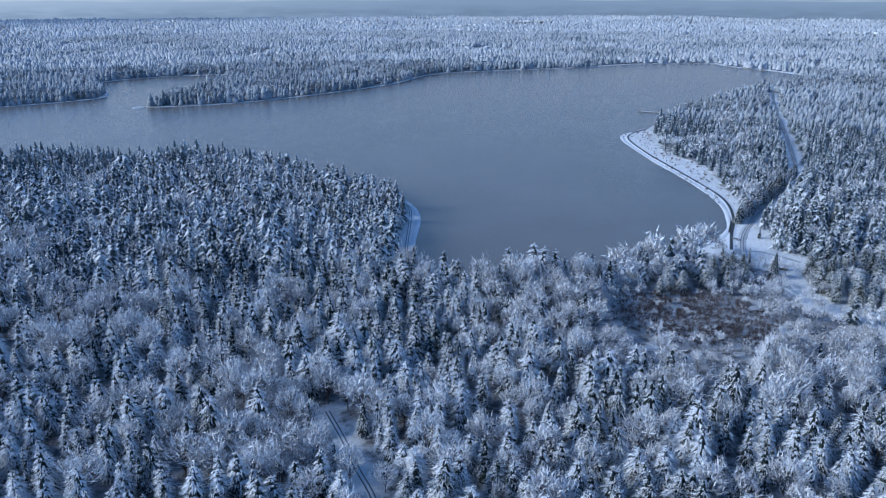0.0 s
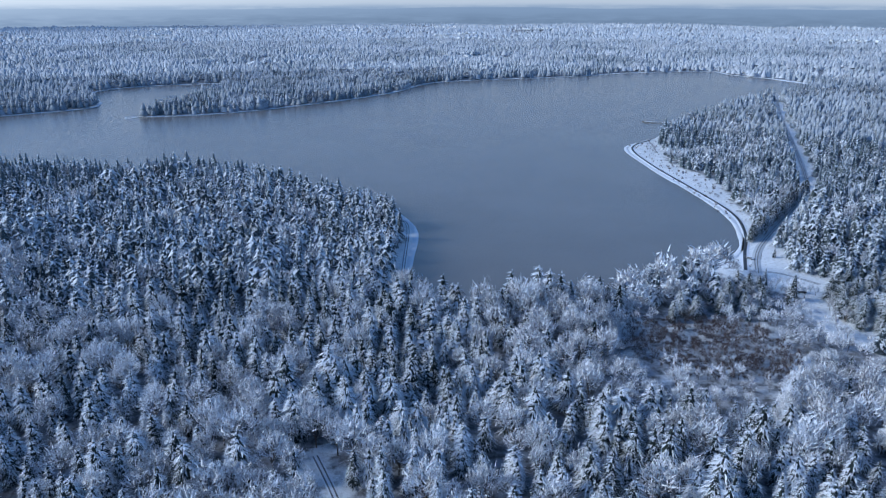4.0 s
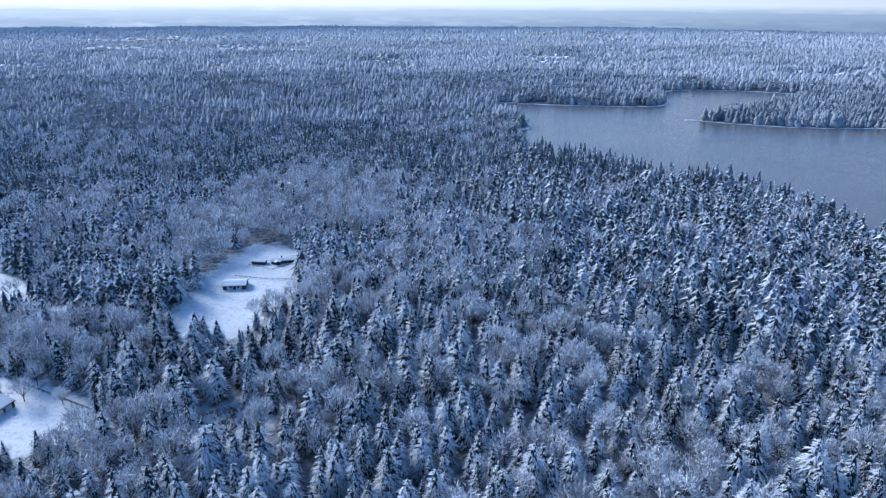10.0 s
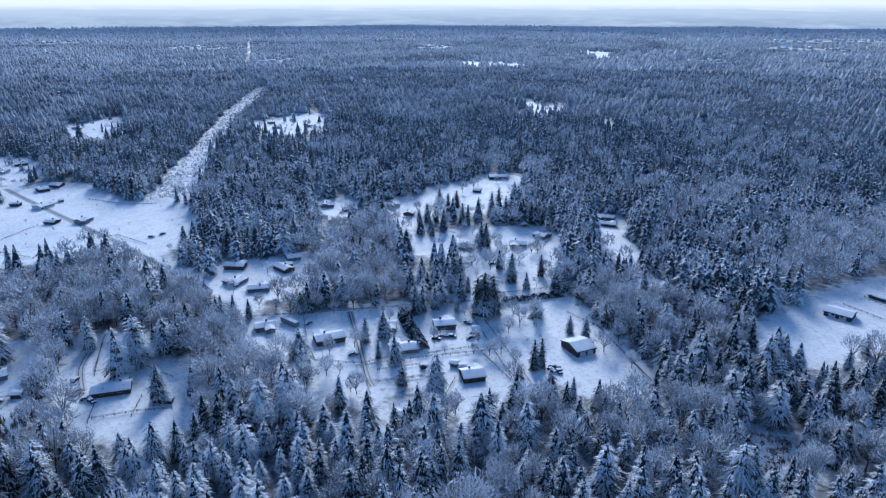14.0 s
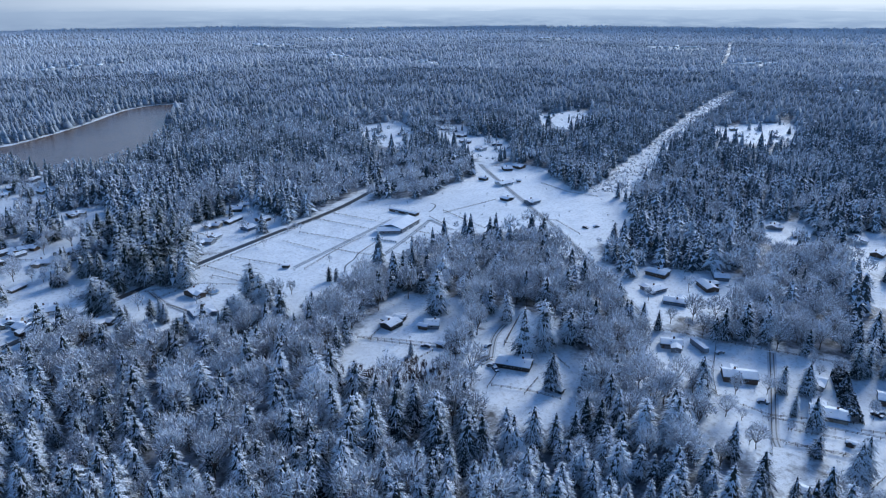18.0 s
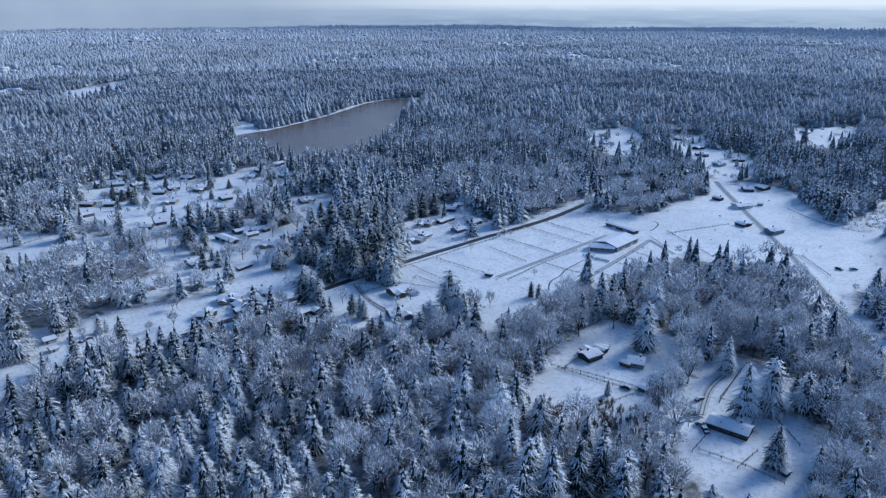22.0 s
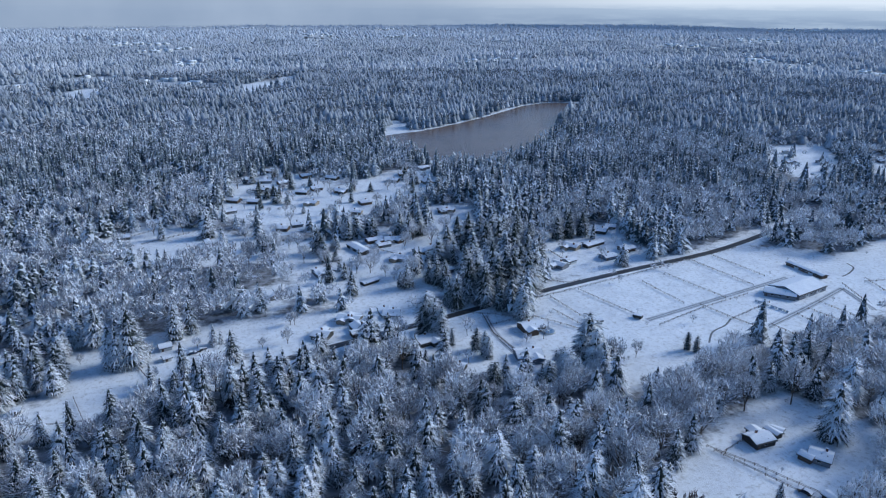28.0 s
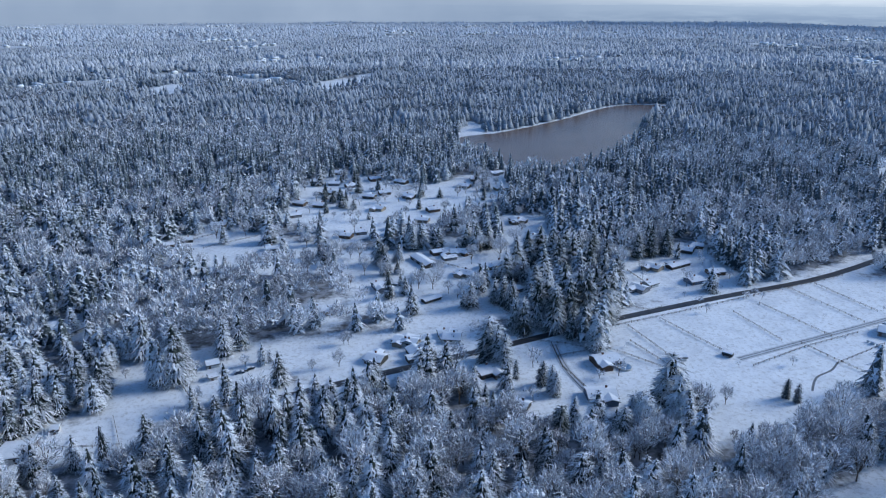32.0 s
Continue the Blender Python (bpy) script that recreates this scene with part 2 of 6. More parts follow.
# ---------------------------------------------------------------- mesh helpers
def mesh_of(name, verts, tris, mat, slots=None):
    """A mesh from arrays of corners and triangles."""
    me = bpy.data.meshes.new(name)
    verts, tris = np.asarray(verts, np.float32), np.asarray(tris, np.int32)
    me.vertices.add(len(verts))
    me.vertices.foreach_set("co", verts.ravel())
    me.loops.add(tris.size)
    me.loops.foreach_set("vertex_index", tris.ravel())
    me.polygons.add(len(tris))
    me.polygons.foreach_set("loop_start", np.arange(0, tris.size, 3, dtype=np.int32))
    for k in (mat if isinstance(mat, (list, tuple)) else [mat]):
        me.materials.append(k)
    if slots is not None:
        me.polygons.foreach_set("material_index", np.asarray(slots, np.int32))
    me.update(calc_edges=True)
    return me


def part(name, bm, mat, parent, label=""):
    me = bpy.data.meshes.new(name)
    bm.to_mesh(me)
    bm.free()
    me.materials.append(mat)
    ob = new(name, me)
    ob.parent = parent
    return tagged(ob, label)


def thing(name, m, label, category, group=""):
    ob = new(name)
    ob.matrix_world = m
    return tagged(ob, label, category, group)


def box(bm, x0, x1, y0, y1, z0, z1, bevel=0.0):
    made = bmesh.ops.create_cube(bm, size=1, matrix=Matrix.Translation(((x0 + x1) / 2, (y0 + y1) / 2, (z0 + z1) / 2)) @ Matrix.Diagonal((x1 - x0, y1 - y0, z1 - z0, 1)))
    if bevel:
        edges = {e for v in made["verts"] for e in v.link_edges}
        bmesh.ops.bevel(bm, geom=list(edges), offset=bevel, segments=1, affect="EDGES")
    return bm


def inside(px, py, poly):
    """Which points lie in a polygon."""
    res = np.zeros(px.shape, bool)
    n = len(poly)
    for k in range(n):
        (x0, y0), (x1, y1) = poly[k], poly[(k + 1) % n]
        if y0 == y1:
            continue
        res ^= ((y0 > py) != (y1 > py)) & (px < (x1 - x0) * (py - y0) / (y1 - y0) + x0)
    return res


def edge_distance(px, py, poly, closed=True):
    best = np.full(px.shape, 1e9)
    n = len(poly)
    for k in range(n if closed else n - 1):
        (x0, y0), (x1, y1) = poly[k], poly[(k + 1) % n]
        dx, dy = x1 - x0, y1 - y0
        f = np.clip(((px - x0) * dx + (py - y0) * dy) / max(dx * dx + dy * dy, 1e-6), 0, 1)
        best = np.minimum(best, np.hypot(px - x0 - f * dx, py - y0 - f * dy))
    return best


def curve_through(points, steps=5, closed=True):
    """A smooth line through corners."""
    n, out = len(points), []
    for k in range(n if closed else n - 1):
        p = [np.array(points[(k + j) % n] if closed else points[min(max(k + j, 0), n - 1)], float) for j in (-1, 0, 1, 2)]
        for i in range(steps):
            u = i / steps
            out.append(tuple(0.5 * (2 * p[1] + (p[2] - p[0]) * u + (2 * p[0] - 5 * p[1] + 4 * p[2] - p[3]) * u * u + (3 * p[1] - p[0] - 3 * p[2] + p[3]) * u ** 3)))
    if not closed:
        out.append(tuple(map(float, points[-1])))
    return out


def wave(px, py, size, seed):
    """Smooth uneven field between about -1 and 1."""
    rng = np.random.default_rng(seed)
    out = np.zeros(np.shape(px))
    for k in range(5):
        a, ph = rng.uniform(0, 6.283, 2)
        w = 6.283 / (size * rng.uniform(0.6, 1.7))
        out = out + np.sin((px * math.cos(a) + py * math.sin(a)) * w + ph)
    return out / 3.0


# ---------------------------------------------------------------- the plan, in metres
CLEARINGS, BROADLEAF = {}, []
CLEARINGS["paddock_field"] = [(-275, -180), (-288, -148), (-264, -129), (-244, -118), (-222, -109), (-204, -125), (-197, -141)]
CLEARINGS["long_house_yard"] = [(-292, -124), (-302, -103), (-275, -73), (-257, -58), (-230, -44), (-216, -56), (-225, -84), (-249, -103)]
CLEARINGS["village"] = [(-319, -51), (-336, -3), (-351, 63), (-366, 109), (-328, 120), (-268, 140), (-258, 116), (-275, 109), (-275, 87), (-252, 69), (-238, 61), (-265, 55), (-263, 32), (-251, 13), (-258, -1), (-298, -15), (-297, -40)]
CLEARINGS["upper_yards"] = [(-455, 14), (-479, 60), (-488, 111), (-448, 113), (-373, 101), (-356, 63), (-374, 50), (-421, 55), (-427, 21)]
CLEARINGS["top_field"] = [(-553, 9), (-590, 14), (-623, 58), (-650, 91), (-604, 93), (-523, 70), (-528, 37), (-472, 14), (-489, 5)]
CLEARINGS["small_yards"] = [(-393, -94), (-403, -79), (-417, -49), (-384, -36), (-377, -62), (-361, -84)]
CLEARINGS["side_drive"] = [(-517, 146), (-495, 158), (-425, 166), (-421, 153), (-468, 144)]
CLEARINGS["far_field"] = [(-1161, 72), (-1189, 122), (-1098, 173), (-1020, 174), (-1060, 133)]
CLEARINGS["far_patch"] = [(-986, 218), (-929, 236), (-904, 213)]
CLEARINGS["farther_field"] = [(-1969, -37), (-1880, 150), (-1751, 127), (-1806, 0)]
CLEARINGS["farthest_field"] = [(-2394, 307), (-2357, 443), (-2087, 389)]
CLEARINGS["farm"] = [(-219, -302), (-372, -328), (-409, -322), (-432, -294), (-479, -309), (-541, -319), (-585, -324), (-585, -285), (-533, -229), (-524, -170), (-460, -133), (-414, -141), (-431, -168), (-427, -193), (-393, -213), (-391, -237), (-366, -226), (-296, -225), (-243, -208), (-217, -205), (-234, -231), (-234, -257), (-219, -268)]
CLEARINGS["power_cut"] = [(-529, -205), (-548, -174), (-733, -232), (-949, -273), (-1307, -347), (-1339, -373), (-1001, -310), (-755, -255), (-633, -227)]
CLEARINGS["power_cut_far"] = [(-1825, -563), (-1830, -556), (-2961, -925), (-2955, -934)]
CLEARINGS["road_gardens"] = [(-171, -283), (-192, -287), (-209, -280), (-220, -260), (-230, -236), (-207, -239), (-179, -230), (-160, -234), (-163, -259)]
CLEARINGS["east_homes"] = [(18, -462), (-3, -485), (-35, -490), (-75, -455), (-108, -427), (-149, -423), (-192, -419), (-218, -387), (-189, -330), (-159, -324), (-155, -355), (-123, -369), (-95, -403), (-68, -408), (-23, -417)]
CLEARINGS["estate"] = [(-71, -525), (-86, -617), (-132, -633), (-161, -563), (-223, -608), (-248, -548), (-196, -508), (-134, -466), (-102, -464)]
CLEARINGS["strip"] = [(14, -256), (-4, -263), (-5, -284), (5, -305), (-25, -309), (-62, -313), (-120, -313), (-115, -296), (-92, -290), (-72, -289), (-40, -277), (-24, -267), (-11, -247), (8, -244)]
CLEARINGS["common"] = [(-105, -399), (-154, -408), (-209, -386), (-192, -346), (-164, -323), (-142, -302), (-122, -332), (-103, -373)]
CLEARINGS["road_homes"] = [(-240, -329), (-280, -392), (-313, -395), (-322, -353), (-313, -329), (-272, -322)]
CLEARINGS["clearing_east"] = [(199, -1339), (99, -1450), (122, -1260)]
CLEARINGS["clearing_south"] = [(-111, -1358), (-168, -1443), (-245, -1539), (-231, -1409), (-137, -1266)]
CLEARINGS["lake_lawn"] = [(-265, -813), (-282, -850), (-301, -898), (-306, -868), (-290, -807)]
CLEARINGS["car_park"] = [(169, 426), (187, 460), (211, 470), (223, 459), (209, 422), (229, 406), (211, 383), (192, 393), (186, 415)]
CLEARINGS["trail_cut"] = [(196, 374), (204, 378), (199, 354), (220, 314), (228, 298), (216, 298), (207, 320), (192, 350)]
CLEARINGS["planted_stand"] = [(201, 358), (206, 380), (226, 392), (300, 398), (300, 312), (224, 312)]
CLEARINGS["wetland"] = [(82, 322), (92, 347), (125, 358), (158, 345), (166, 312), (150, 290), (106, 294)]
CLEARINGS["west_yard"] = [(-323, 195), (-358, 231), (-378, 259), (-401, 299), (-381, 305), (-357, 298), (-320, 268), (-311, 244), (-294, 213), (-302, 199)]
CLEARINGS["swamp"] = [(-229, 157), (-240, 174), (-220, 184), (-208, 162)]
CLEARINGS["spit"] = [(203, 804), (253, 861), (223, 730), (244, 654), (228, 531), (215, 487)]
LAKE = [(-17, 394), (-18, 439), (-19, 513), (-55, 580), (-99, 588), (-169, 666), (-220, 675), (-280, 668), (-324, 682), (-397, 680), (-441, 671), (-549, 773), (-556, 809), (-633, 870), (-740, 958), (-667, 1004), (-549, 1095), (-542, 1160), (-618, 1300), (-586, 1379), (-487, 1431), (-421, 1405), (-428, 1050), (-440, 1023), (-372, 1033), (-285, 1077), (-172, 1185), (-85, 1298), (0, 1465), (264, 1563), (432, 1648), (607, 1673), (629, 1595), (713, 1397), (484, 1165), (321, 967), (252, 857), (203, 804), (201, 716), (211, 617), (216, 547), (207, 494), (190, 456), (147, 418), (107, 397), (70, 378), (37, 372), (21, 363)]
POND = [(-258, -789), (-316, -816), (-420, -888), (-536, -986), (-610, -984), (-593, -934), (-496, -818), (-485, -773), (-381, -654), (-327, -605), (-285, -623), (-268, -682)]
BROADLEAF.append((0.10, [(-20, 385), (-25, 520), (-100, 588), (-170, 665), (-430, 672), (-480, 560), (-300, 440), (-150, 360)]))
BROADLEAF.append((0.75, [(22, 389), (178, 450), (206, 388), (211, 301), (177, 243), (108, 251), (55, 280), (19, 327)]))
BROADLEAF.append((0.92, [(-502, 327), (-585, 465), (-448, 476), (-363, 383), (-384, 316), (-377, 255), (-373, 222), (-483, 280)]))
BROADLEAF.append((0.8, [(-105, 232), (-85, 280), (-38, 252), (-27, 190), (-90, 190)]))
BROADLEAF.append((0.9, [(-305, -82), (-314, -49), (-253, -2), (-229, -39), (-262, -59)]))
BROADLEAF.append((0.75, [(-331, -220), (-405, -194), (-409, -137), (-311, -60), (-292, -124)]))
BROADLEAF.append((0.85, [(-470, -61), (-488, 1), (-350, 23), (-328, -54), (-368, -59)]))
BROADLEAF.append((0.85, [(27, -385), (-109, -327), (-109, -268), (-56, -297), (19, -329)]))
BROADLEAF.append((0.65, [(-181, -213), (-294, -217), (-237, -168), (-192, -140), (-166, -121), (-158, -192)]))
BROADLEAF.append((0.9, [(-212, -198), (-308, -221), (-257, -164), (-199, -176)]))
BROADLEAF.append((0.4, [(-133, -229), (-204, -200), (-199, -176), (-121, -192)]))
BROADLEAF.append((0.85, [(38, -458), (-33, -423), (-99, -400), (-96, -351), (-9, -369)]))
TALL_FIRS = [(-20, 385), (-25, 520), (-100, 588), (-170, 665), (-430, 672), (-480, 560), (-300, 440), (-150, 360)]
TALL_BIRCHES = [(-30, 330), (-22, 372), (60, 388), (130, 418), (170, 440), (180, 415), (115, 372), (70, 345)]
LOW_SCRUB = [(150, 372), (190, 408), (214, 387), (203, 323), (180, 275), (120, 284), (77, 318), (84, 350), (120, 358)]
SAPLINGS = [(-194, -136), (-214, -122), (-230, -104), (-218, -92), (-184, -122)]
DITCHES = [[(-278.2, -225.9), (-287.2, -234.9), (-297.7, -239.1), (-305.4, -244.5)], [(-406.1, -272.6), (-414.1, -275.4), (-424.1, -281.6), (-426.5, -288.6)]]
CLEARINGS["glade_a"] = [(-644, -595), (-704, -593), (-642, -501), (-576, -471), (-580, -519)]
CLEARINGS["glade_b"] = [(-703, -523), (-734, -506), (-655, -429), (-652, -460)]
CLEARINGS["glade_c"] = [(-616, -398), (-690, -414), (-632, -354), (-571, -341)]
CLEARINGS["glade_d"] = [(-861, -481), (-960, -447), (-829, -369), (-786, -389)]
CLEARINGS["glade_e"] = [(-927, -250), (-1038, -186), (-892, -140), (-842, -174), (-853, -216)]
CLEARINGS["glade_f"] = [(-537, -72), (-557, -47), (-515, -29), (-498, -49)]
CLEARINGS["glade_g"] = [(-542, -15), (-573, 3), (-497, 15), (-498, 1)]
CLEARINGS["glade_h"] = [(-364, -88), (-395, -78), (-409, -47), (-361, -33), (-346, -57)]
CLEARINGS["glade_i"] = [(-228, -613), (-255, -612), (-247, -545), (-212, -521)]
CLEARINGS["glade_j"] = [(-228, -489), (-255, -481), (-229, -410), (-206, -418)]
CLEARINGS["glade_k"] = [(-169, -444), (-201, -424), (-207, -364), (-182, -333), (-162, -371), (-146, -376)]
CLEARINGS["glade_l"] = [(-122, -308), (-133, -301), (-128, -281), (-115, -287)]
CLEARINGS["glade_m"] = [(-273, -377), (-324, -378), (-297, -329), (-259, -333)]
CLEARINGS["glade_n"] = [(-639, -445), (-691, -437), (-660, -374), (-610, -373)]
CLEARINGS["glade_o"] = [(50, -351), (41, -352), (26, -343), (36, -336)]
CLEARINGS["glade_p"] = [(-1703, 963), (-1657, 993), (-1508, 898)]
CLEARINGS["glade_q"] = [(-2334, 1469), (-2128, 1607), (-1950, 1445)]
BEACH = [(643, 1729), (653, 1672), (685, 1523), (722, 1416)]
LOT_TRACKS = [[(233, 503), (215, 473), (200, 442), (188, 431), (173, 428)], [(183, 439), (187, 426), (204, 419), (219, 402)]]
GATES = [(181, 443), (187, 441), (194, 449), (197, 444)]
WOODPILE = (-245, -98)
BEACH_HOMES = [(662, 1758), (678, 1743), (644, 1758)]
BROADLEAF.append((0.42, [(-108, -286), (-149, -235), (-200, -185), (-174, -135), (-144, -119), (-84, -145)]))
BROADLEAF.append((0.4, [(55, -574), (-52, -567), (-56, -462), (0, -460), (46, -463)]))
BROADLEAF.append((0.75, [(-73, -354), (-103, -357), (-162, -293), (-149, -266), (-103, -272), (-65, -303)]))
BROADLEAF.append((0.8, [(-312, -209), (-371, -218), (-369, -165), (-359, -112), (-301, -63), (-260, -119)]))
BROADLEAF.append((0.85, [(-297, -691), (-365, -669), (-332, -590), (-267, -598)]))
BROADLEAF.append((0.7, [(-419, -449), (-488, -446), (-404, -342), (-337, -328)]))
BROADLEAF.append((0.7, [(-503, -414), (-570, -374), (-460, -265), (-410, -262), (-401, -318)]))
BROADLEAF.append((0.65, [(-23, -876), (-117, -780), (-103, -657), (-22, -720)]))
BROADLEAF.append((0.08, [(235, 480), (300, 570), (330, 640), (400, 815), (600, 1200), (900, 1200), (700, 500), (330, 330), (236, 385)]))
BROADLEAF.append((0.6, [(-308, 254), (-343, 380), (-265, 442), (-214, 377), (-260, 258)]))
HOMES_VILLAGE = [
    (-312.2, -40.5, 10.5, 9, 115, 3.2, GREY),
    (-301.9, -6.2, 15.2, 11, 118, 3.4, BROWN),
    (-317.8, 19.5, 9.3, 9, 94, 3, GREY),
    (-294.5, 30, 14.6, 10, 107, 2.8, TAN),
    (-320.5, 47.1, 11.7, 10, 103, 3.6, BROWN),
    (-271.8, 62.4, 10.6, 11, 107, 3.4, DARK),
    (-239.2, 34.8, 4.8, 6, 89, 2.8, DARK),
    (-313.1, 63.9, 3.1, 4, 105, 2.4, GREY),
    (-300.6, 110.4, 11.4, 16, 119, 4.2, DARK),
    (-375.3, 162.6, 14, 9, 104, 3.2, GREY),
    (-281.6, 54.2, 3.4, 4, 76, 2.4, GREY),
    (-278.8, -29.2, 7.1, 5, 98, 2.4, BROWN),
]
HOMES_UPPER_YARDS = [
    (-633.3, 75.4, 19.6, 12, 100, 3.4, DARK),
    (-571, 92, 12.2, 9, 59, 3, BROWN),
    (-511.5, 152.5, 17.8, 9, 71, 3, BROWN),
    (-494.7, 153, 12.9, 7, 69, 2.6, DARK),
    (-464.7, 103.7, 10.4, 9, 50, 3, GREY),
    (-446.7, 87.5, 11.8, 10, 83, 3, TAN),
    (-438.7, 53.7, 10.6, 9, 76, 3.2, TAN),
    (-583.2, 57.4, 6.8, 6, 78, 2.6, BROWN),
    (-393.1, -83.6, 13.2, 9, 89, 3.2, BROWN),
    (-410.6, -53.1, 9.1, 9, 119, 3, GREY),
    (-577, -307, 11.5, 10, 95, 3, BROWN),
    (-651.2, 130.9, 9.6, 8, 122, 3, WHITE),
]
HOMES_FARM = [
    (-365.5, -264, 29.2, 22, 195, 4.2, GREY),
    (-350.8, -260.9, 17.6, 11, 135, 3.4, GREY),
    (-392.4, -285.5, 28.6, 6, 94, 2.6, BROWN),
    (-238.4, -261.4, 6.9, 5, 170, 2.8, WHITE),
    (-515, -303.1, 8.3, 6, 94, 2.8, DARK),
    (-472, -247.7, 9, 7, 86, 2.8, DARK),
    (-478.1, -226.7, 12.7, 9, 166, 3.2, GREY),
    (-512.3, -278, 15.2, 9, 167, 3, WHITE),
    (-560.8, -309.3, 9.4, 10, 137, 3, DARK),
    (-529.3, -274.7, 4.1, 5, 125, 2.4, BROWN),
]
HOMES_PADDOCK = [
    (-244, -154.3, 9.6, 9, 182, 3.2, DARK),
    (-245.4, -154.4, 5.2, 7, 94, 2.8, DARK),
    (-257, -139.2, 8.1, 9, 127, 3.2, GREY),
    (-244.1, -121.1, 2.9, 4, 140, 2.2, DARK),
    (-250.1, -85.1, 16.7, 10, 111, 3.2, DARK),
    (-236.1, -98.4, 5.2, 5, 170, 2.4, WHITE),
    (-254.2, -156.9, 4.9, 5, 122, 2.4, DARK),
]
HOMES_WEST = [
    (-347.3, 247.9, 14.4, 12, 51, 3.6, DARK),
    (-362.5, 290.2, 15.7, 7, 58, 2.6, DARK),
    (-370.7, 278.5, 9.5, 5, 38, 2.2, DARK),
]
HOMES_STRIP = [
    (-37.3, -297.5, 5.9, 6, 193, 2.6, WHITE),
    (-38.5, -285.8, 3.7, 4, 198, 2.4, WHITE),
    (22.4, -244.7, 11.4, 13, 184, 4, BROWN),
    (14.5, -257.9, 2.8, 5, 183, 2.4, WHITE),
    (45.2, -346.3, 6.7, 9, 178, 3.2, GREY),
    (-107.5, -287.2, 8.9, 10, 145, 3, DARK),
    (29.5, -270.3, 5.7, 8, 183, 3, DARK),
]
HOMES_COMMON = [
    (-59.9, -443.7, 9.4, 9, 188, 3.2, DARK),
    (-149.3, -403.3, 22, 9, 108, 3, DARK),
    (-162.2, -417.4, 12.3, 8, 193, 2.8, BROWN),
    (-166, -406, 9.8, 6, 192, 2.6, GREY),
    (-176.7, -412.6, 8.4, 7, 122, 2.6, BROWN),
    (-119.3, -369.7, 8.9, 10, 194, 3.2, GREY),
    (-189.7, -389.3, 19.7, 8, 196, 2.8, BROWN),
    (-201.6, -390.7, 13.6, 8, 193, 2.8, DARK),
    (-143.6, -347, 11.9, 5, 206, 2.2, DARK),
    (-144.5, -300.1, 9.2, 10, 161, 3.2, WHITE),
    (5.2, -466.7, 6.8, 7, 187, 2.6, BROWN),
    (-4.7, -474.1, 7.7, 8, 185, 2.8, DARK),
    (-22.1, -503.5, 11.5, 9, 174, 3, TAN),
    (-86.8, -344.1, 15.5, 9, 183, 3, TAN),
]
HOMES_ESTATE = [
    (-108.2, -603.8, 10.6, 9, 168, 3, GREY),
    (-101.6, -576, 12.1, 9, 143, 3, DARK),
    (-92.8, -614.6, 10.7, 9, 189, 3, DARK),
    (-78.7, -547.3, 11.5, 9, 144, 3, BROWN),
    (-74.5, -516.5, 9.2, 9, 195, 3, GREY),
    (-92.9, -539, 10.4, 9, 151, 3, DARK),
    (-133.4, -556.5, 10.8, 9, 150, 3, DARK),
    (-146.2, -565.9, 10.4, 9, 188, 3, BROWN),
    (-136.1, -521.2, 10.7, 9, 144, 3, TAN),
    (-153.9, -480.2, 9.2, 9, 152, 3, GREY),
    (-175.8, -509.8, 10.2, 9, 194, 3, BROWN),
]
HOMES_ESTATE_B = [
    (-141.2, -471.7, 9.5, 9, 145, 3, DARK),
    (-117.7, -467.5, 8.5, 9, 185, 3, GREY),
    (-107.6, -461.2, 8.9, 9, 153, 3, BROWN),
    (-214.9, -573.4, 11, 9, 148, 3, DARK),
    (-233.1, -595.2, 11.7, 9, 188, 3, DARK),
    (-253.8, -612.8, 13.3, 9, 197, 3, GREY),
    (-164.2, -550, 10.6, 9, 150, 3, DARK),
    (-165.1, -598.2, 12.5, 9, 140, 3, DARK),
    (-121.8, -593.6, 11.2, 9, 198, 3, BROWN),
    (-163.9, -484.8, 9.3, 9, 152, 3, TAN),
    (-116.3, -642.3, 11.7, 9, 158, 3, DARK),
    (-143.8, -614, 11.2, 9, 189, 3, BROWN),
]
HOMES_ROAD = [
    (-257.3, -337.2, 10.2, 9, 119, 3.2, GREY),
    (-266, -342, 7.8, 8, 199, 3, WHITE),
    (-311.8, -351.2, 10.8, 8, 177, 3, BROWN),
    (-296.5, -365.9, 17.8, 6, 199, 2.6, DARK),
    (-314.4, -388.9, 10.3, 9, 138, 3, DARK),
    (-326.3, -394.7, 7.9, 8, 144, 3, BROWN),
    (-152.8, -267, 12, 10, 196, 3.2, DARK),
    (-205.5, -264.9, 12.7, 11, 184, 3.4, BROWN),
    (-191.9, -239, 13.1, 11, 172, 3.4, BLUE),
    (-158.1, -238.7, 8.3, 8, 140, 2.6, DARK),
    (-189.7, -349.3, 9.3, 7, 204, 2.6, GREY),
    (-143.2, -304.9, 9.9, 8, 178, 2.8, WHITE),
]
YARD_SHEDS = [
    (-252.1, -156.3, 6, 4.5, 100, 2.6, DARK),
    (-242.3, -155.6, 5, 4.5, 95, 2.4, GREY),
    (-243.4, -121.3, 4.5, 4, 98, 2.6, DARK),
    (-252.5, -140.7, 5, 4.5, 110, 2.8, BROWN),
    (-278.5, 41.2, 3.6, 3, 95, 2.2, DARK),
    (-317.0, 63.0, 4, 6, 98, 2.6, GREY),
    (-243.4, -59.8, 7, 3, 92, 2.0, DARK),
    (-279.5, 58.2, 4, 3.5, 100, 2.2, BROWN),
]
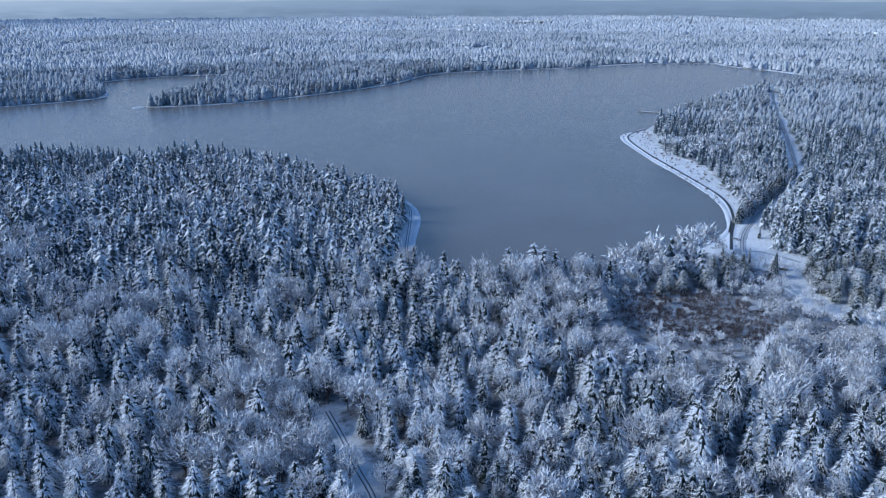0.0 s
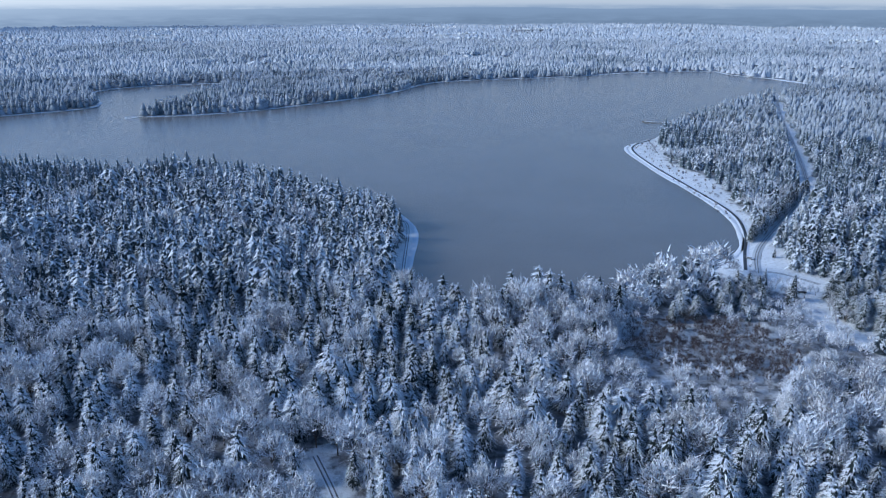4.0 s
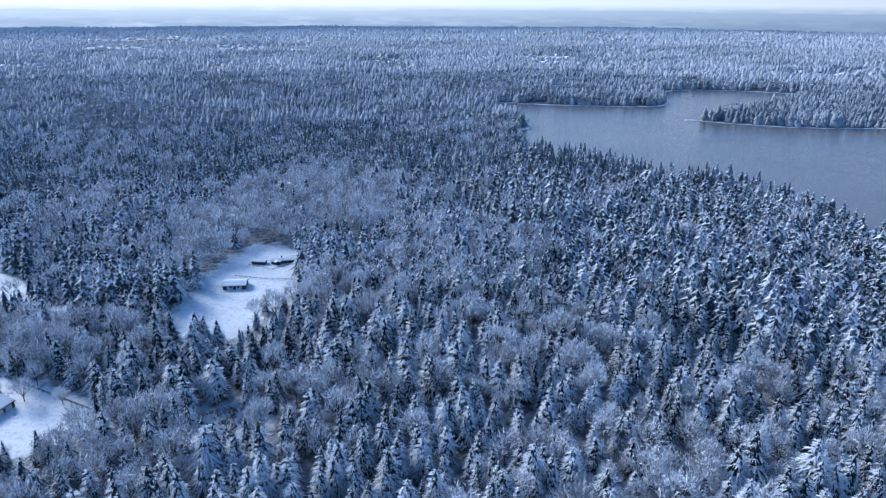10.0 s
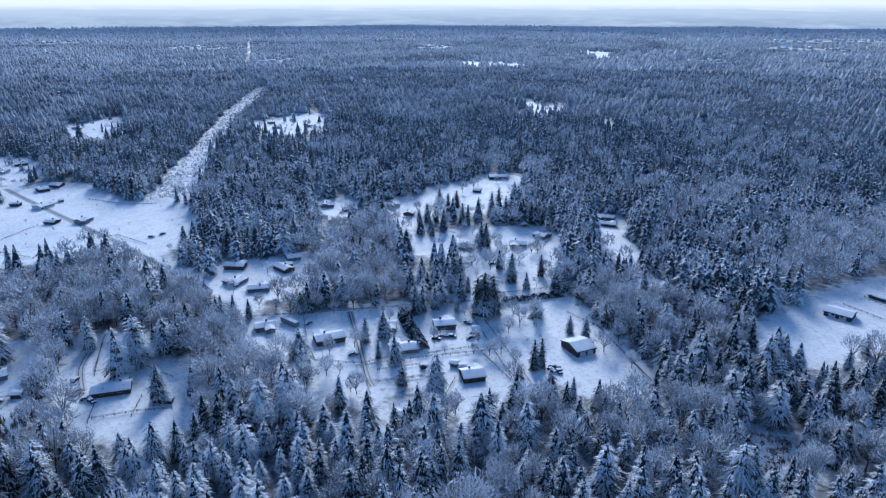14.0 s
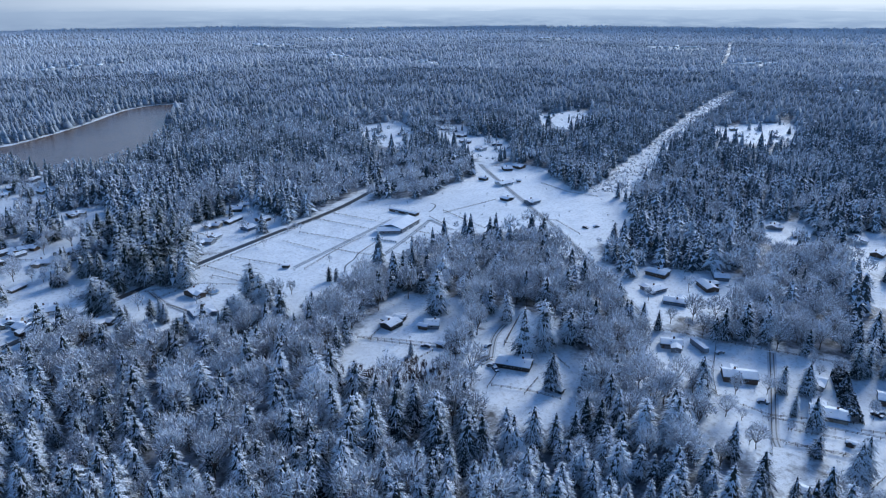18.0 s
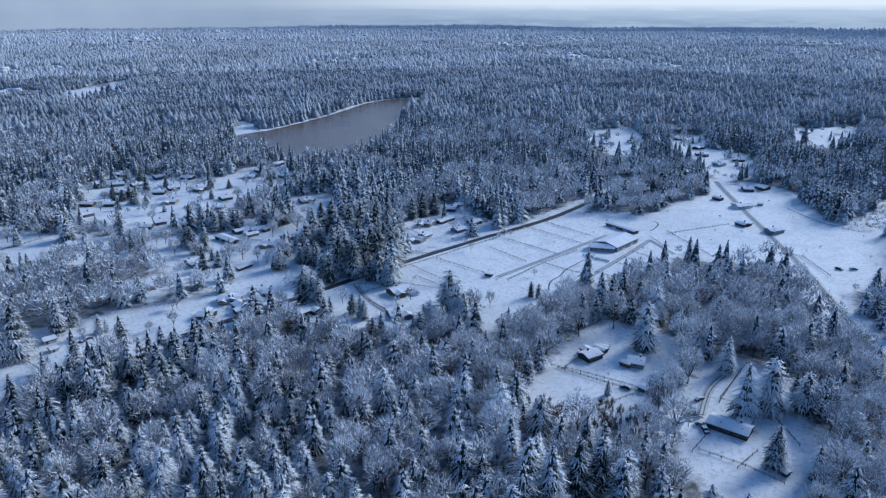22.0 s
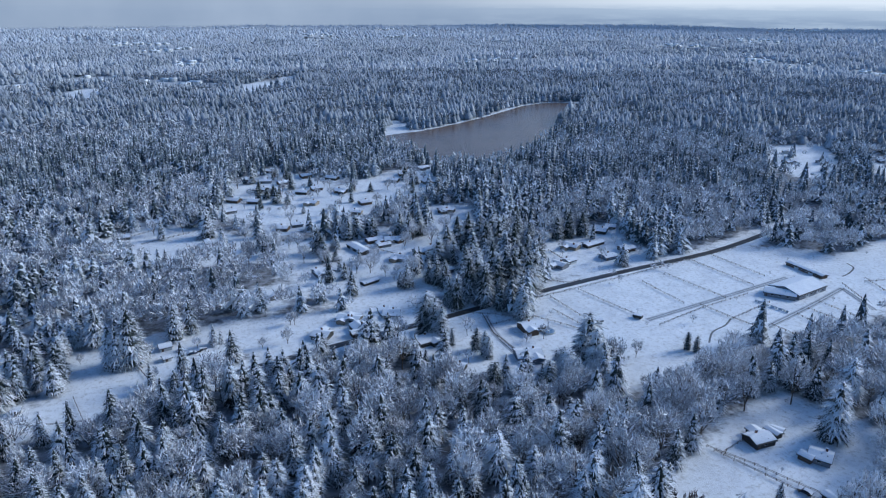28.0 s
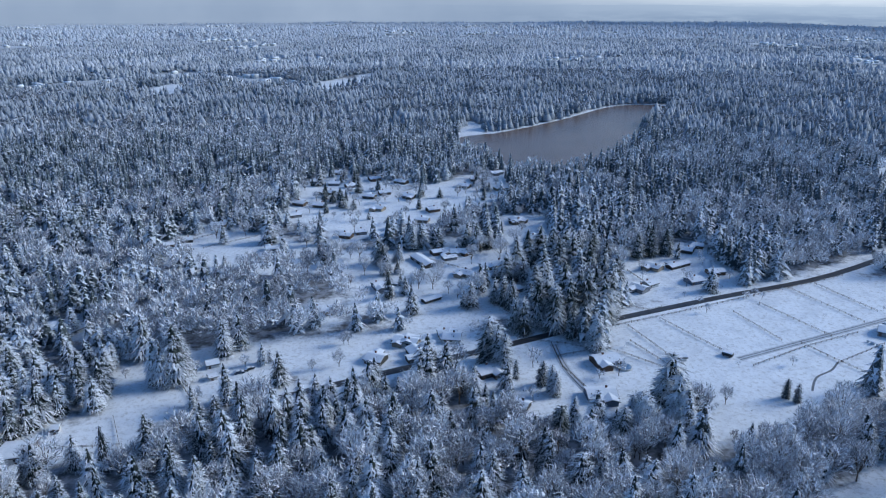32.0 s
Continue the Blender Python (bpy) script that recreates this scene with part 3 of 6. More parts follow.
FENCES_PLOTS = [
    [(-274.7, 21.1), (-281.1, 39.6)],
    [(-264.4, 23.1), (-272.5, 44.4)],
    [(-291.3, 42.0), (-298.8, 59.9)],
    [(-297.8, 64.1), (-270.0, 78.7)],
    [(-326.2, 122.6), (-270.8, 138.8)],
    [(-225.2, -154.7), (-238.3, -124.3), (-245.0, -116.0)],
    [(-262.3, -99.4), (-289.3, -110.9), (-298.9, -114.3)],
    [(-229.6, -82.4), (-235.9, -67.6), (-238.7, -54.8)],
    [(-321.9, -23.3), (-286.5, -12.9)],
    [(-270.0, 55.1), (-246.7, 49.8)],
]
CEDARS = [(-300.7, 11.4, 12.9), (-307.1, 18.2, 11.8), (-286.2, 19.8, 9.0), (-259.8, 48.4, 16.9), (-370.7, 49.1, 21.7), (-372.7, 52.8, 19.3), (-364.8, 57.3, 9.7), (-334.0, 63.2, 21.2), (-332.9, 66.7, 24.4), (-337.3, 71.0, 21.3), (-344.8, 66.8, 20.0), (-381.4, 81.5, 17.9), (-391.4, 98.8, 13.9), (-317.6, 108.2, 9.5), (-313.8, 115.3, 11.3), (-280.1, 89.1, 14.7), (-282.9, 92.4, 14.2), (-337.6, 34.8, 15.8), (-334.6, 31.3, 16.4), (-340.9, 41.0, 13.2), (-338.8, 52.3, 8.2)]
CEDARS_UPPER = [(-549.0, 28.1, 12.0), (-522.2, 36.6, 14.7), (-533.6, 42.5, 14.0), (-492.1, 23.3, 15.3), (-495.3, 29.6, 12.3), (-491.7, 17.5, 10.9), (-493.9, 48.6, 15.3), (-490.0, 52.8, 15.2), (-504.5, 59.8, 12.5), (-516.9, 69.8, 18.2), (-520.3, 74.9, 20.6), (-513.2, 80.3, 15.8), (-495.5, 92.3, 18.4), (-495.9, 98.4, 16.7), (-495.1, 107.2, 18.5), (-502.5, 112.6, 16.9), (-439.0, 63.4, 17.9), (-441.4, 66.4, 16.8), (-462.4, 29.4, 10.4)]
FIRS_YARD = [(-260.1, -87.2, 23.5), (-273.7, -85.5, 23.1), (-243.9, -62.2, 16.7), (-271.1, -147.9, 23.2), (-228.2, -126.6, 7.1), (-284.9, -114.0, 16.7), (-16.5, -285.3, 21.3), (-19.4, -283.8, 20.7), (-24.7, -285.4, 27.2), (-26.2, -288.0, 20.8), (-7.8, -309.8, 21.8), (3.0, -313.2, 14.2), (4.8, -305.2, 12.4), (-42.0, -304.8, 18.9), (-48.1, -312.9, 17.3), (-58.7, -294.5, 10.7), (-61.8, -295.4, 6.6), (30.8, -344.2, 13.6), (57.8, -343.8, 13.8), (-123.0, -408.3, 18.7)]
CEDARS_ROAD = [(-206.1, -276.0, 18.8), (-204.4, -278.6, 12.2), (-211.7, -221.9, 26.4), (-207.6, -220.8, 19.3), (-210.1, -212.6, 23.2), (-211.3, -208.7, 19.1), (-172.4, -252.7, 11.3), (-173.9, -246.6, 12.6), (-174.9, -244.2, 11.2), (-163.1, -260.3, 9.1), (-160.7, -268.1, 17.4), (-158.3, -271.2, 20.3), (-156.0, -276.8, 22.0), (-156.6, -216.6, 10.6), (-196.8, -215.4, 16.3), (-194.5, -217.8, 13.6), (-264.1, -223.4, 8.9), (-266.5, -219.9, 8.3), (-186.1, -206.9, 15.9), (-165.6, -214.7, 14.6), (-196.4, -210.1, 17.5)]
ROAD_STAND = [(-188.7, -307.7, 23.8), (-193.9, -309.9, 25.6), (-194.7, -300.1, 23.5), (-204.4, -314.4, 29.2), (-202.9, -302.8, 25.4), (-210.1, -309.8, 25.9), (-213.0, -305.9, 27.3), (-219.7, -311.2, 26.1), (-222.5, -307.2, 24.4), (-228.0, -309.4, 21.3), (-208.2, -294.2, 15.7), (-197.3, -337.4, 20.2), (-204.2, -343.7, 24.0), (-217.4, -357.4, 26.6), (-226.7, -359.7, 28.7), (-232.8, -349.9, 26.5), (-237.2, -340.8, 21.0), (-179.1, -333.8, 16.5), (-181.8, -327.5, 16.4), (-175.8, -338.2, 13.3), (-179.1, -300.3, 18.6), (-176.1, -304.0, 17.2), (-199.4, -290.0, 13.9)]
HOME_FIRS = [(-189.2, -363.1, 19), (-199.2, -376.2, 22), (-208.5, -383.9, 23), (-217.4, -387.7, 24), (-222.7, -381.5, 22), (-231.8, -383.1, 23), (-236.2, -375.0, 24), (-246.9, -378.2, 22), (-249.2, -364.3, 21), (-248.4, -348.0, 18), (-181.9, -425.3, 17), (-186.4, -418.9, 18), (-194.2, -421.3, 16), (-147.1, -426.7, 14), (-152.9, -429.6, 15), (-163.3, -426.3, 15), (-125.2, -404.3, 13), (-279.0, -384.2, 17), (-288.3, -386.1, 18), (-298.9, -386.4, 17), (-126.3, -574.0, 15), (-96.1, -603.7, 14)]
ROAD_BUSHES = [(-308.0, -315.2), (-313.9, -317.1), (-315.5, -312.8), (-277.5, -303.5), (-284.6, -246.6), (-278.9, -313.6)]
BALES = [(-333.0, -258.3), (-338.3, -242.1)]
OLIVE_FIRS = [(-271, 572), (-285, 590), (-258, 580), (-276, 583), (-265, 566)]
YARD_HEDGE = [(-352.6, 76.2), (-363.5, 109.0)]
LOT_FIRS = [(189.7, 408.9, 7.8), (190.9, 377.8, 16.3), (131.6, 362.1, 6.9), (212.0, 447.2, 6.7)]
BARE_YARD = [(-274.1, -171.1, 19.9), (-166.2, -346.3, 14.1), (-170.4, -349.3, 13.6), (-237.6, -223.8, 9.2), (-80.9, -399.2, 16.4), (-96.2, -400.6, 20.2), (-21.0, -416.3, 11.4), (-280.0, -24.2, 13.6), (-277.9, -16.7, 12.0), (-325.9, 91.5, 14.4), (-322.2, 84.4, 12.7), (-315.6, 78.7, 9.4), (-324.3, 19.6, 6.4), (-296.0, 10.4, 9.2), (-274.5, 22.2, 4.4)]
FENCES_VILLAGE = [
    [(-323.7, -56.8), (-330.7, -25.1), (-341.4, 17.2)],
    [(-341.4, 17.2), (-355.7, 73.4), (-370.1, 110.9)],
    [(-329.9, -26.1), (-296.0, -14.9), (-281.1, -7.8)],
    [(-281.1, -7.8), (-280.0, 13.2), (-296.5, 41.9)],
    [(-277.3, 11.2), (-286.9, 37.7), (-297.5, 73.2)],
    [(-264.6, 18.4), (-270.7, 44.2)],
    [(-332.9, -2.7), (-282.6, 12.8), (-254.4, 21.3)],
    [(-344.2, 57.4), (-272.1, 79.1)],
    [(-348.0, 59.9), (-303.4, 75.8), (-267.9, 87.2)],
    [(-340.7, 109.6), (-324.9, 123.2), (-267.0, 139.5)],
    [(-363.5, 73.4), (-376.7, 111.5)],
]
FENCES_FARM = [
    [(-220.2, -297.2), (-260.6, -305.4), (-380.6, -332.3)],
    [(-231.6, -297.0), (-235.8, -267.7)],
    [(-250.7, -301.3), (-262.6, -262.4)],
    [(-291.0, -300.9), (-294.6, -267.7)],
    [(-310.6, -307.9), (-320.3, -267.0)],
    [(-338.9, -322.9), (-347.0, -276.9)],
    [(-356.8, -327.5), (-363.1, -286.4)],
    [(-267.1, -249.0), (-300.7, -259.9), (-335.3, -267.6)],
    [(-301.6, -263.3), (-306.7, -244.1), (-312.7, -227.9)],
    [(-304.5, -243.4), (-338.7, -255.0)],
    [(-319.7, -232.0), (-322.6, -217.4)],
    [(-341.1, -238.4), (-342.0, -218.4)],
    [(-351.7, -242.0), (-356.3, -218.9)],
    [(-363.9, -246.8), (-367.8, -223.0)],
]
FENCES_FARM_B = [
    [(-208.3, -281.3), (-217.3, -270.9), (-229.4, -254.0)],
    [(-415.8, -266.0), (-400.0, -215.0)],
    [(-396.3, -263.2), (-388.2, -240.9)],
    [(-536.7, -255.5), (-525.2, -223.1), (-527.3, -195.6)],
    [(-442.5, -195.5), (-448.3, -185.8), (-431.1, -156.9)],
    [(-410.9, -261.6), (-466.0, -254.1)],
    [(-187.6, -274.6), (-206.4, -277.5)],
]
FENCES_YARDS = [
    [(-224.3, -157.5), (-233.0, -143.6), (-244.6, -120.8)],
    [(-226.2, -152.3), (-242.3, -157.7)],
    [(-237.0, -121.3), (-219.4, -122.0)],
    [(-265.6, -101.5), (-290.1, -110.8)],
    [(-264.5, -100.6), (-271.1, -89.9)],
    [(-303.0, -114.8), (-302.5, -96.6), (-271.3, -81.4), (-262.8, -65.2)],
    [(-227.1, -82.8), (-245.6, -88.9)],
    [(-232.6, -68.2), (-246.8, -70.9)],
    [(-361.4, 256.0), (-344.4, 266.3), (-329.5, 278.7)],
    [(-372.7, 272.2), (-354.9, 277.8), (-353.8, 295.3)],
    [(9.0, -245.9), (-11.3, -243.4)],
    [(-26.0, -284.2), (-35.4, -260.7)],
]
FENCES_COMMON = [
    [(-174.7, -295.1), (-194.7, -285.1), (-206.5, -277.0)],
    [(-188.7, -287.5), (-185.9, -265.4), (-189.3, -245.6)],
    [(-154.1, -407.7), (-190.9, -362.9), (-200.3, -361.0)],
    [(-16.6, -457.6), (-54.7, -478.8)],
    [(-225.3, -281.6), (-232.5, -253.1)],
    [(-236.7, -321.7), (-250.6, -311.6), (-258.0, -313.7)],
    [(-263.9, -365.4), (-265.5, -347.3)],
    [(20.5, -465.4), (-7.5, -476.6), (-28.0, -490.6)],
    [(-9.9, -245.4), (-4.2, -263.2)],
]
CARS = [(-288.5, 7.9, 100), (-325.1, 58.8, 60), (-309.3, 47.0, 95), (-309.5, 51.7, 80), (-319.2, -20.5, 150), (-282.5, 97.7, 70), (-278.5, 99.7, 20), (-243.0, -92.2, 110), (-241.3, -89.0, 60), (-313.1, 62.2, 85), (-288.1, 7.8, 110), (-325.7, 58.6, 20), (-306.5, 44.4, 78), (-309.8, 48.2, 77), (-409.6, 70.5, 110), (-279.4, 96.8, 44), (-281.6, 99.8, 23), (-257.1, -104.9, -178), (-446.4, -161.0, 84), (-453.3, -156.3, 149), (-49.0, -288.3, -168), (-53.2, -290.6, -146), (-126.7, -371.3, -172), (-238.6, -126.8, -69), (-308.9, 60.8, 122), (195.6, 444.3, -45)]
TRAILERS = [(-317.7, -29.4, 11.3, 2.6, 55, 2.8), (202.3, 389.9, 4.7, 2.2, 341, 1.4), (-261.5, -259.7, 4.5, 2.4, 126, 1.8)]
DOCK, POOL, HEDGE_LINE, TREE_ROW = [(271.9, 976.4), (316.4, 958.2)], (-211.8, -259.0), [(-331.4, 25.6), (-295.2, 38.9)], [(209.6, 479.1), (310.7, 607.3)]
DRIVES = [[(-335.0, -2.8), (-304.5, 6.9), (-270.3, 17.4), (-261.1, 21.4)], [(-284.1, -113.3), (-267.1, -108.3), (-248.8, -97.2)], [(-265.0, -256.2), (-304.8, -265.2), (-344.7, -274.2), (-374.1, -281.1)], [(-296.8, -224.5), (-353.9, -244.2), (-391.1, -258.4)], [(-391.1, -258.4), (-383.4, -230.3)], [(-189.6, -286.2), (-187.1, -265.1), (-188.7, -241.3)]]
HOMES = HOMES_VILLAGE + HOMES_UPPER_YARDS + HOMES_FARM + HOMES_PADDOCK + HOMES_WEST + HOMES_STRIP + HOMES_COMMON + HOMES_ESTATE + HOMES_ESTATE_B + HOMES_ROAD + YARD_SHEDS
GLADE_HOMES = []
glade_rng = random.Random(31)
for key, poly in CLEARINGS.items():
    if key.startswith("glade") and key not in ("glade_p", "glade_q"):
        mx, my = sum(p[0] for p in poly) / len(poly), sum(p[1] for p in poly) / len(poly)
        for k in range(3):
            px, py = poly[(k * 2) % len(poly)]
            GLADE_HOMES.append((mx * 0.5 + px * 0.5, my * 0.5 + py * 0.5, glade_rng.uniform(8, 14), 9, glade_rng.randrange(360), 3, glade_rng.randrange(6)))
HOMES = HOMES + GLADE_HOMES

shore, pond_shore = curve_through(LAKE), curve_through(POND)
# tracks and roads: centre line, half width
ROADS = {
    "main_road": ([(-60, -263), (-110, -276), (-168, -290), (-221, -304), (-292, -319), (-378, -336), (-490, -379)], 2.1),
    "lane": ([(-565, -345), (-535, -308), (-464, -217), (-420, -161), (-330, -60)], 2.6),
    "shore_road": ([(190, 420), (212, 468), (274, 555), (323, 631), (394, 806), (485, 1042), (583, 1275)], 2.4),
    "lake_path": ([(185, 425), (197, 456), (214, 497), (224, 547), (219, 617), (209, 716), (211, 800), (246, 850)], 2.2),
    "cove_path": ([(-28, 370), (-24, 394), (-24, 439), (-25, 513), (-34, 535)], 1.3),
    "forest_track": ([(-46, 240), (-37, 221), (-30, 204), (-23, 189), (-15, 165)], 1.35),
}
ROAD_LINES = {k: (curve_through(p, 5, False), w) for k, (p, w) in ROADS.items()}
CX, CY = -35.0, 35.0  # middle of the flight


def terrain(px, py):
    r = np.hypot(px - CX, py - CY)
    u = np.clip((r - 2200) / 1500, 0, 1)
    z = u * u * (3 - 2 * u) * (5 * wave(px, py, 1900, 5) + 3 * wave(px, py, 500, 6))
    for line in (shore, pond_shore):
        sd = edge_distance(px, py, line) * np.where(inside(px, py, line), -1, 1)
        z = np.where(sd < 4, np.clip(-0.4 + 0.1 * sd, -3, 0), z)
    return z


def far_fields():
    """Open fields among the far woods: centre, half length, half width, turn."""
    rng, out = np.random.default_rng(31), []
    while len(out) < 72:
        yaw, r = radians(rng.uniform(-45, 205)), rng.uniform(1250, 4200)
        x, y = CX - math.sin(yaw) * r, CY + math.cos(yaw) * r
        p, q = np.array([x]), np.array([y])
        if min(edge_distance(p, q, shore)[0], edge_distance(p, q, pond_shore)[0]) > 330 and not inside(p, q, shore)[0]:
            out.append((x, y, rng.uniform(45, 170), rng.uniform(30, 85), rng.uniform(0, 3.14)))
    return out


FAR_FIELDS = far_fields()


def woods_at(px, py):
    """1 in the woods, 0 on open ground, and the distance to the nearest opening."""
    near = np.full(px.shape, 1e9)
    for poly in CLEARINGS.values():
        d = edge_distance(px, py, poly)
        near = np.minimum(near, np.where(inside(px, py, poly), -d, d))
    for line in (shore, pond_shore):
        d = edge_distance(px, py, line)
        near = np.minimum(near, np.where(inside(px, py, line), -d, d) - (3.0 if line is shore else 0.5))
    for line, w in ROAD_LINES.values():
        near = np.minimum(near, edge_distance(px, py, line, False) - w - (4.5 if w > 3.4 else 2.5 if w > 1.4 else 0.0))
    for x, y, along, across, turn in FAR_FIELDS:
        u, w = (px - x) * math.cos(turn) + (py - y) * math.sin(turn), (py - y) * math.cos(turn) - (px - x) * math.sin(turn)
        near = np.minimum(near, (np.hypot(u / along, w / across) - 1) * min(along, across))
    for x, y, length, depth, *rest in HOMES:
        near = np.minimum(near, np.hypot(px - x, py - y) - max(length, depth) * 0.62 - 1)
    return near


HALF_HIDDEN = ("east_homes", "glade_j", "glade_k", "glade_i", "road_homes")


def open_at(px, py, hidden=False):
    """Whether points lie well inside a clearing."""
    res = np.zeros(px.shape, bool)
    for key, poly in CLEARINGS.items():
        if key not in ("swamp", "spit", "planted_stand", "power_cut_far", "power_cut") and (key in HALF_HIDDEN) == hidden:
            res |= inside(px, py, poly) & (edge_distance(px, py, poly) > 1.5)
    return res


def spread(a, b, step, reach, growth=1.35):
    """Grid lines: even between a and b, wider and wider out to reach."""
    mid = list(np.arange(a, b + step, step))
    s = step
    while mid[-1] < reach:
        s *= growth
        mid.append(mid[-1] + min(s, 500))
    s = step
    while mid[0] > -reach:
        s *= growth
        mid.insert(0, mid[0] - min(s, 500))
    return np.array(mid)


def build_ground():
    gx, gy = spread(-760, 740, 11, 7000), spread(-1080, 1700, 11, 7000)
    px, py = np.meshgrid(gx, gy)
    shape = px.shape
    px, py = px.ravel(), py.ravel()
    verts = np.stack([px, py, terrain(px, py)], 1)
    i = (np.arange(shape[0] - 1)[:, None] * shape[1] + np.arange(shape[1] - 1)[None]).ravel()
    tris = np.concatenate([np.stack([i, i + 1, i + shape[1] + 1], 1), np.stack([i, i + shape[1] + 1, i + shape[1]], 1)])
    me = mesh_of("ground", verts, tris, GROUND)
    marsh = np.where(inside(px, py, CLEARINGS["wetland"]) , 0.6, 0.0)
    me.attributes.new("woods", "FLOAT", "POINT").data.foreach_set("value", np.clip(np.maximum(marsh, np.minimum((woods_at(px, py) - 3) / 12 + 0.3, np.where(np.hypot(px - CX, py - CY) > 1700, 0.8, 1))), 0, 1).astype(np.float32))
    me.polygons.foreach_set("use_smooth", np.ones(len(tris), bool))
    tagged(new("ground", me), "snow-covered ground with forest floor painted darker for litter and tree shade", "ground", kind="structure")


build_ground()


def sheet(name, line, z, mat, label, category):
    bm = bmesh.new()
    bm.faces.new([bm.verts.new((x, y, z)) for x, y in line])
    bmesh.ops.triangulate(bm, faces=bm.faces[:])
    bmesh.ops.recalc_face_normals(bm, faces=bm.faces[:])
    if sum(f.normal.z for f in bm.faces) < 0:
        bmesh.ops.reverse_faces(bm, faces=bm.faces[:])
    me = bpy.data.meshes.new(name)
    bm.to_mesh(me)
    bm.free()
    me.materials.append(mat)
    return tagged(new(name, me), label, category, kind="structure")


def widened(line, by):
    """A closed line pushed outwards, so that water ends under the bank."""
    p = np.array(line)
    t = np.roll(p, -1, 0) - np.roll(p, 1, 0)
    n = np.stack([t[:, 1], -t[:, 0]], 1) / np.maximum(np.hypot(*t.T), 1e-6)[:, None]
    if inside(p[:, 0] + n[:, 0] * 0.5, p[:, 1] + n[:, 1] * 0.5, line).mean() > 0.5:
        n = -n
    return [tuple(q) for q in p + n * by]


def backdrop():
    """Far hills and low cloud behind the last woods, painted on one plain glowing ring."""
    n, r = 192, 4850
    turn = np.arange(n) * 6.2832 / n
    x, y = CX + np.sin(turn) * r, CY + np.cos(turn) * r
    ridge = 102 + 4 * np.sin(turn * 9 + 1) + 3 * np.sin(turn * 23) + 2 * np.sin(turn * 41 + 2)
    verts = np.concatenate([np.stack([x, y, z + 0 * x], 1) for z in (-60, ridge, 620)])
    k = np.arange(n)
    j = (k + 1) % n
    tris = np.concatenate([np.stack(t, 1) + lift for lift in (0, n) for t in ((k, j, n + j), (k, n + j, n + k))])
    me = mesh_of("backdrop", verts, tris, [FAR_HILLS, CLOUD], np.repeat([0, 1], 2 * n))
    tagged(new("backdrop", me), "self-lit distant wooded hills, painted hazy blue, under pale low winter cloud", "distance", kind="structure")


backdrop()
sheet("lake_water", widened(shore, 2.5), -0.4, WATER, "dark slate-blue open water of a large lake", "lake")
sheet("pond_water", widened(pond_shore, 2.5), -0.4, POND_WATER, "brownish-grey open water of a small lake", "lake")


def ribbon(name, line, half, z, mat, label, category, offset=0.0):
    """A strip of road with a raised body and sloping sides."""
    p = np.array(line)
    t = np.gradient(p, axis=0)
    n = np.stack([-t[:, 1], t[:, 0]], 1) / np.hypot(*t.T)[:, None]
    p = p + n * offset
    cols = [(-half - 0.5, -0.1), (-half, z), (half, z), (half + 0.5, -0.1)]
    verts = np.concatenate([np.concatenate([p + n * o, np.full((len(p), 1), h)], 1) for o, h in cols])
    k = len(p)
    tris = []
    for c in range(3):
        i = np.arange(k - 1) + c * k
        tris += [np.stack([i, i + k, i + 1], 1), np.stack([i + 1, i + k, i + k + 1], 1)]
    return tagged(new(name, mesh_of(name, verts, np.concatenate(tris), mat)), label, category, kind="structure")


for name, line in (("lake_bank", shore), ("pond_bank", pond_shore)):
    ribbon(name, widened(line, 2.2) + widened(line, 2.2)[:1], 1.5 if name == "lake_bank" else 0.5, 0.10, SNOW, "low bank of snow along the water's edge", "bank")

for x, y, along, across, turn in FAR_FIELDS:
    ring = [(math.cos(t) * along * (1 + 0.15 * math.sin(3 * t + x)), math.sin(t) * across * (1 + 0.15 * math.sin(2 * t + y))) for t in np.arange(24) * 0.2618]
    sheet("snow_field", [(x + p * math.cos(turn) - q * math.sin(turn), y + p * math.sin(turn) + q * math.cos(turn)) for p, q in ring], 9.0 if math.hypot(x - CX, y - CY) > 2200 else 0.12, FIELD, "open snow-covered field far off among woods", "field")



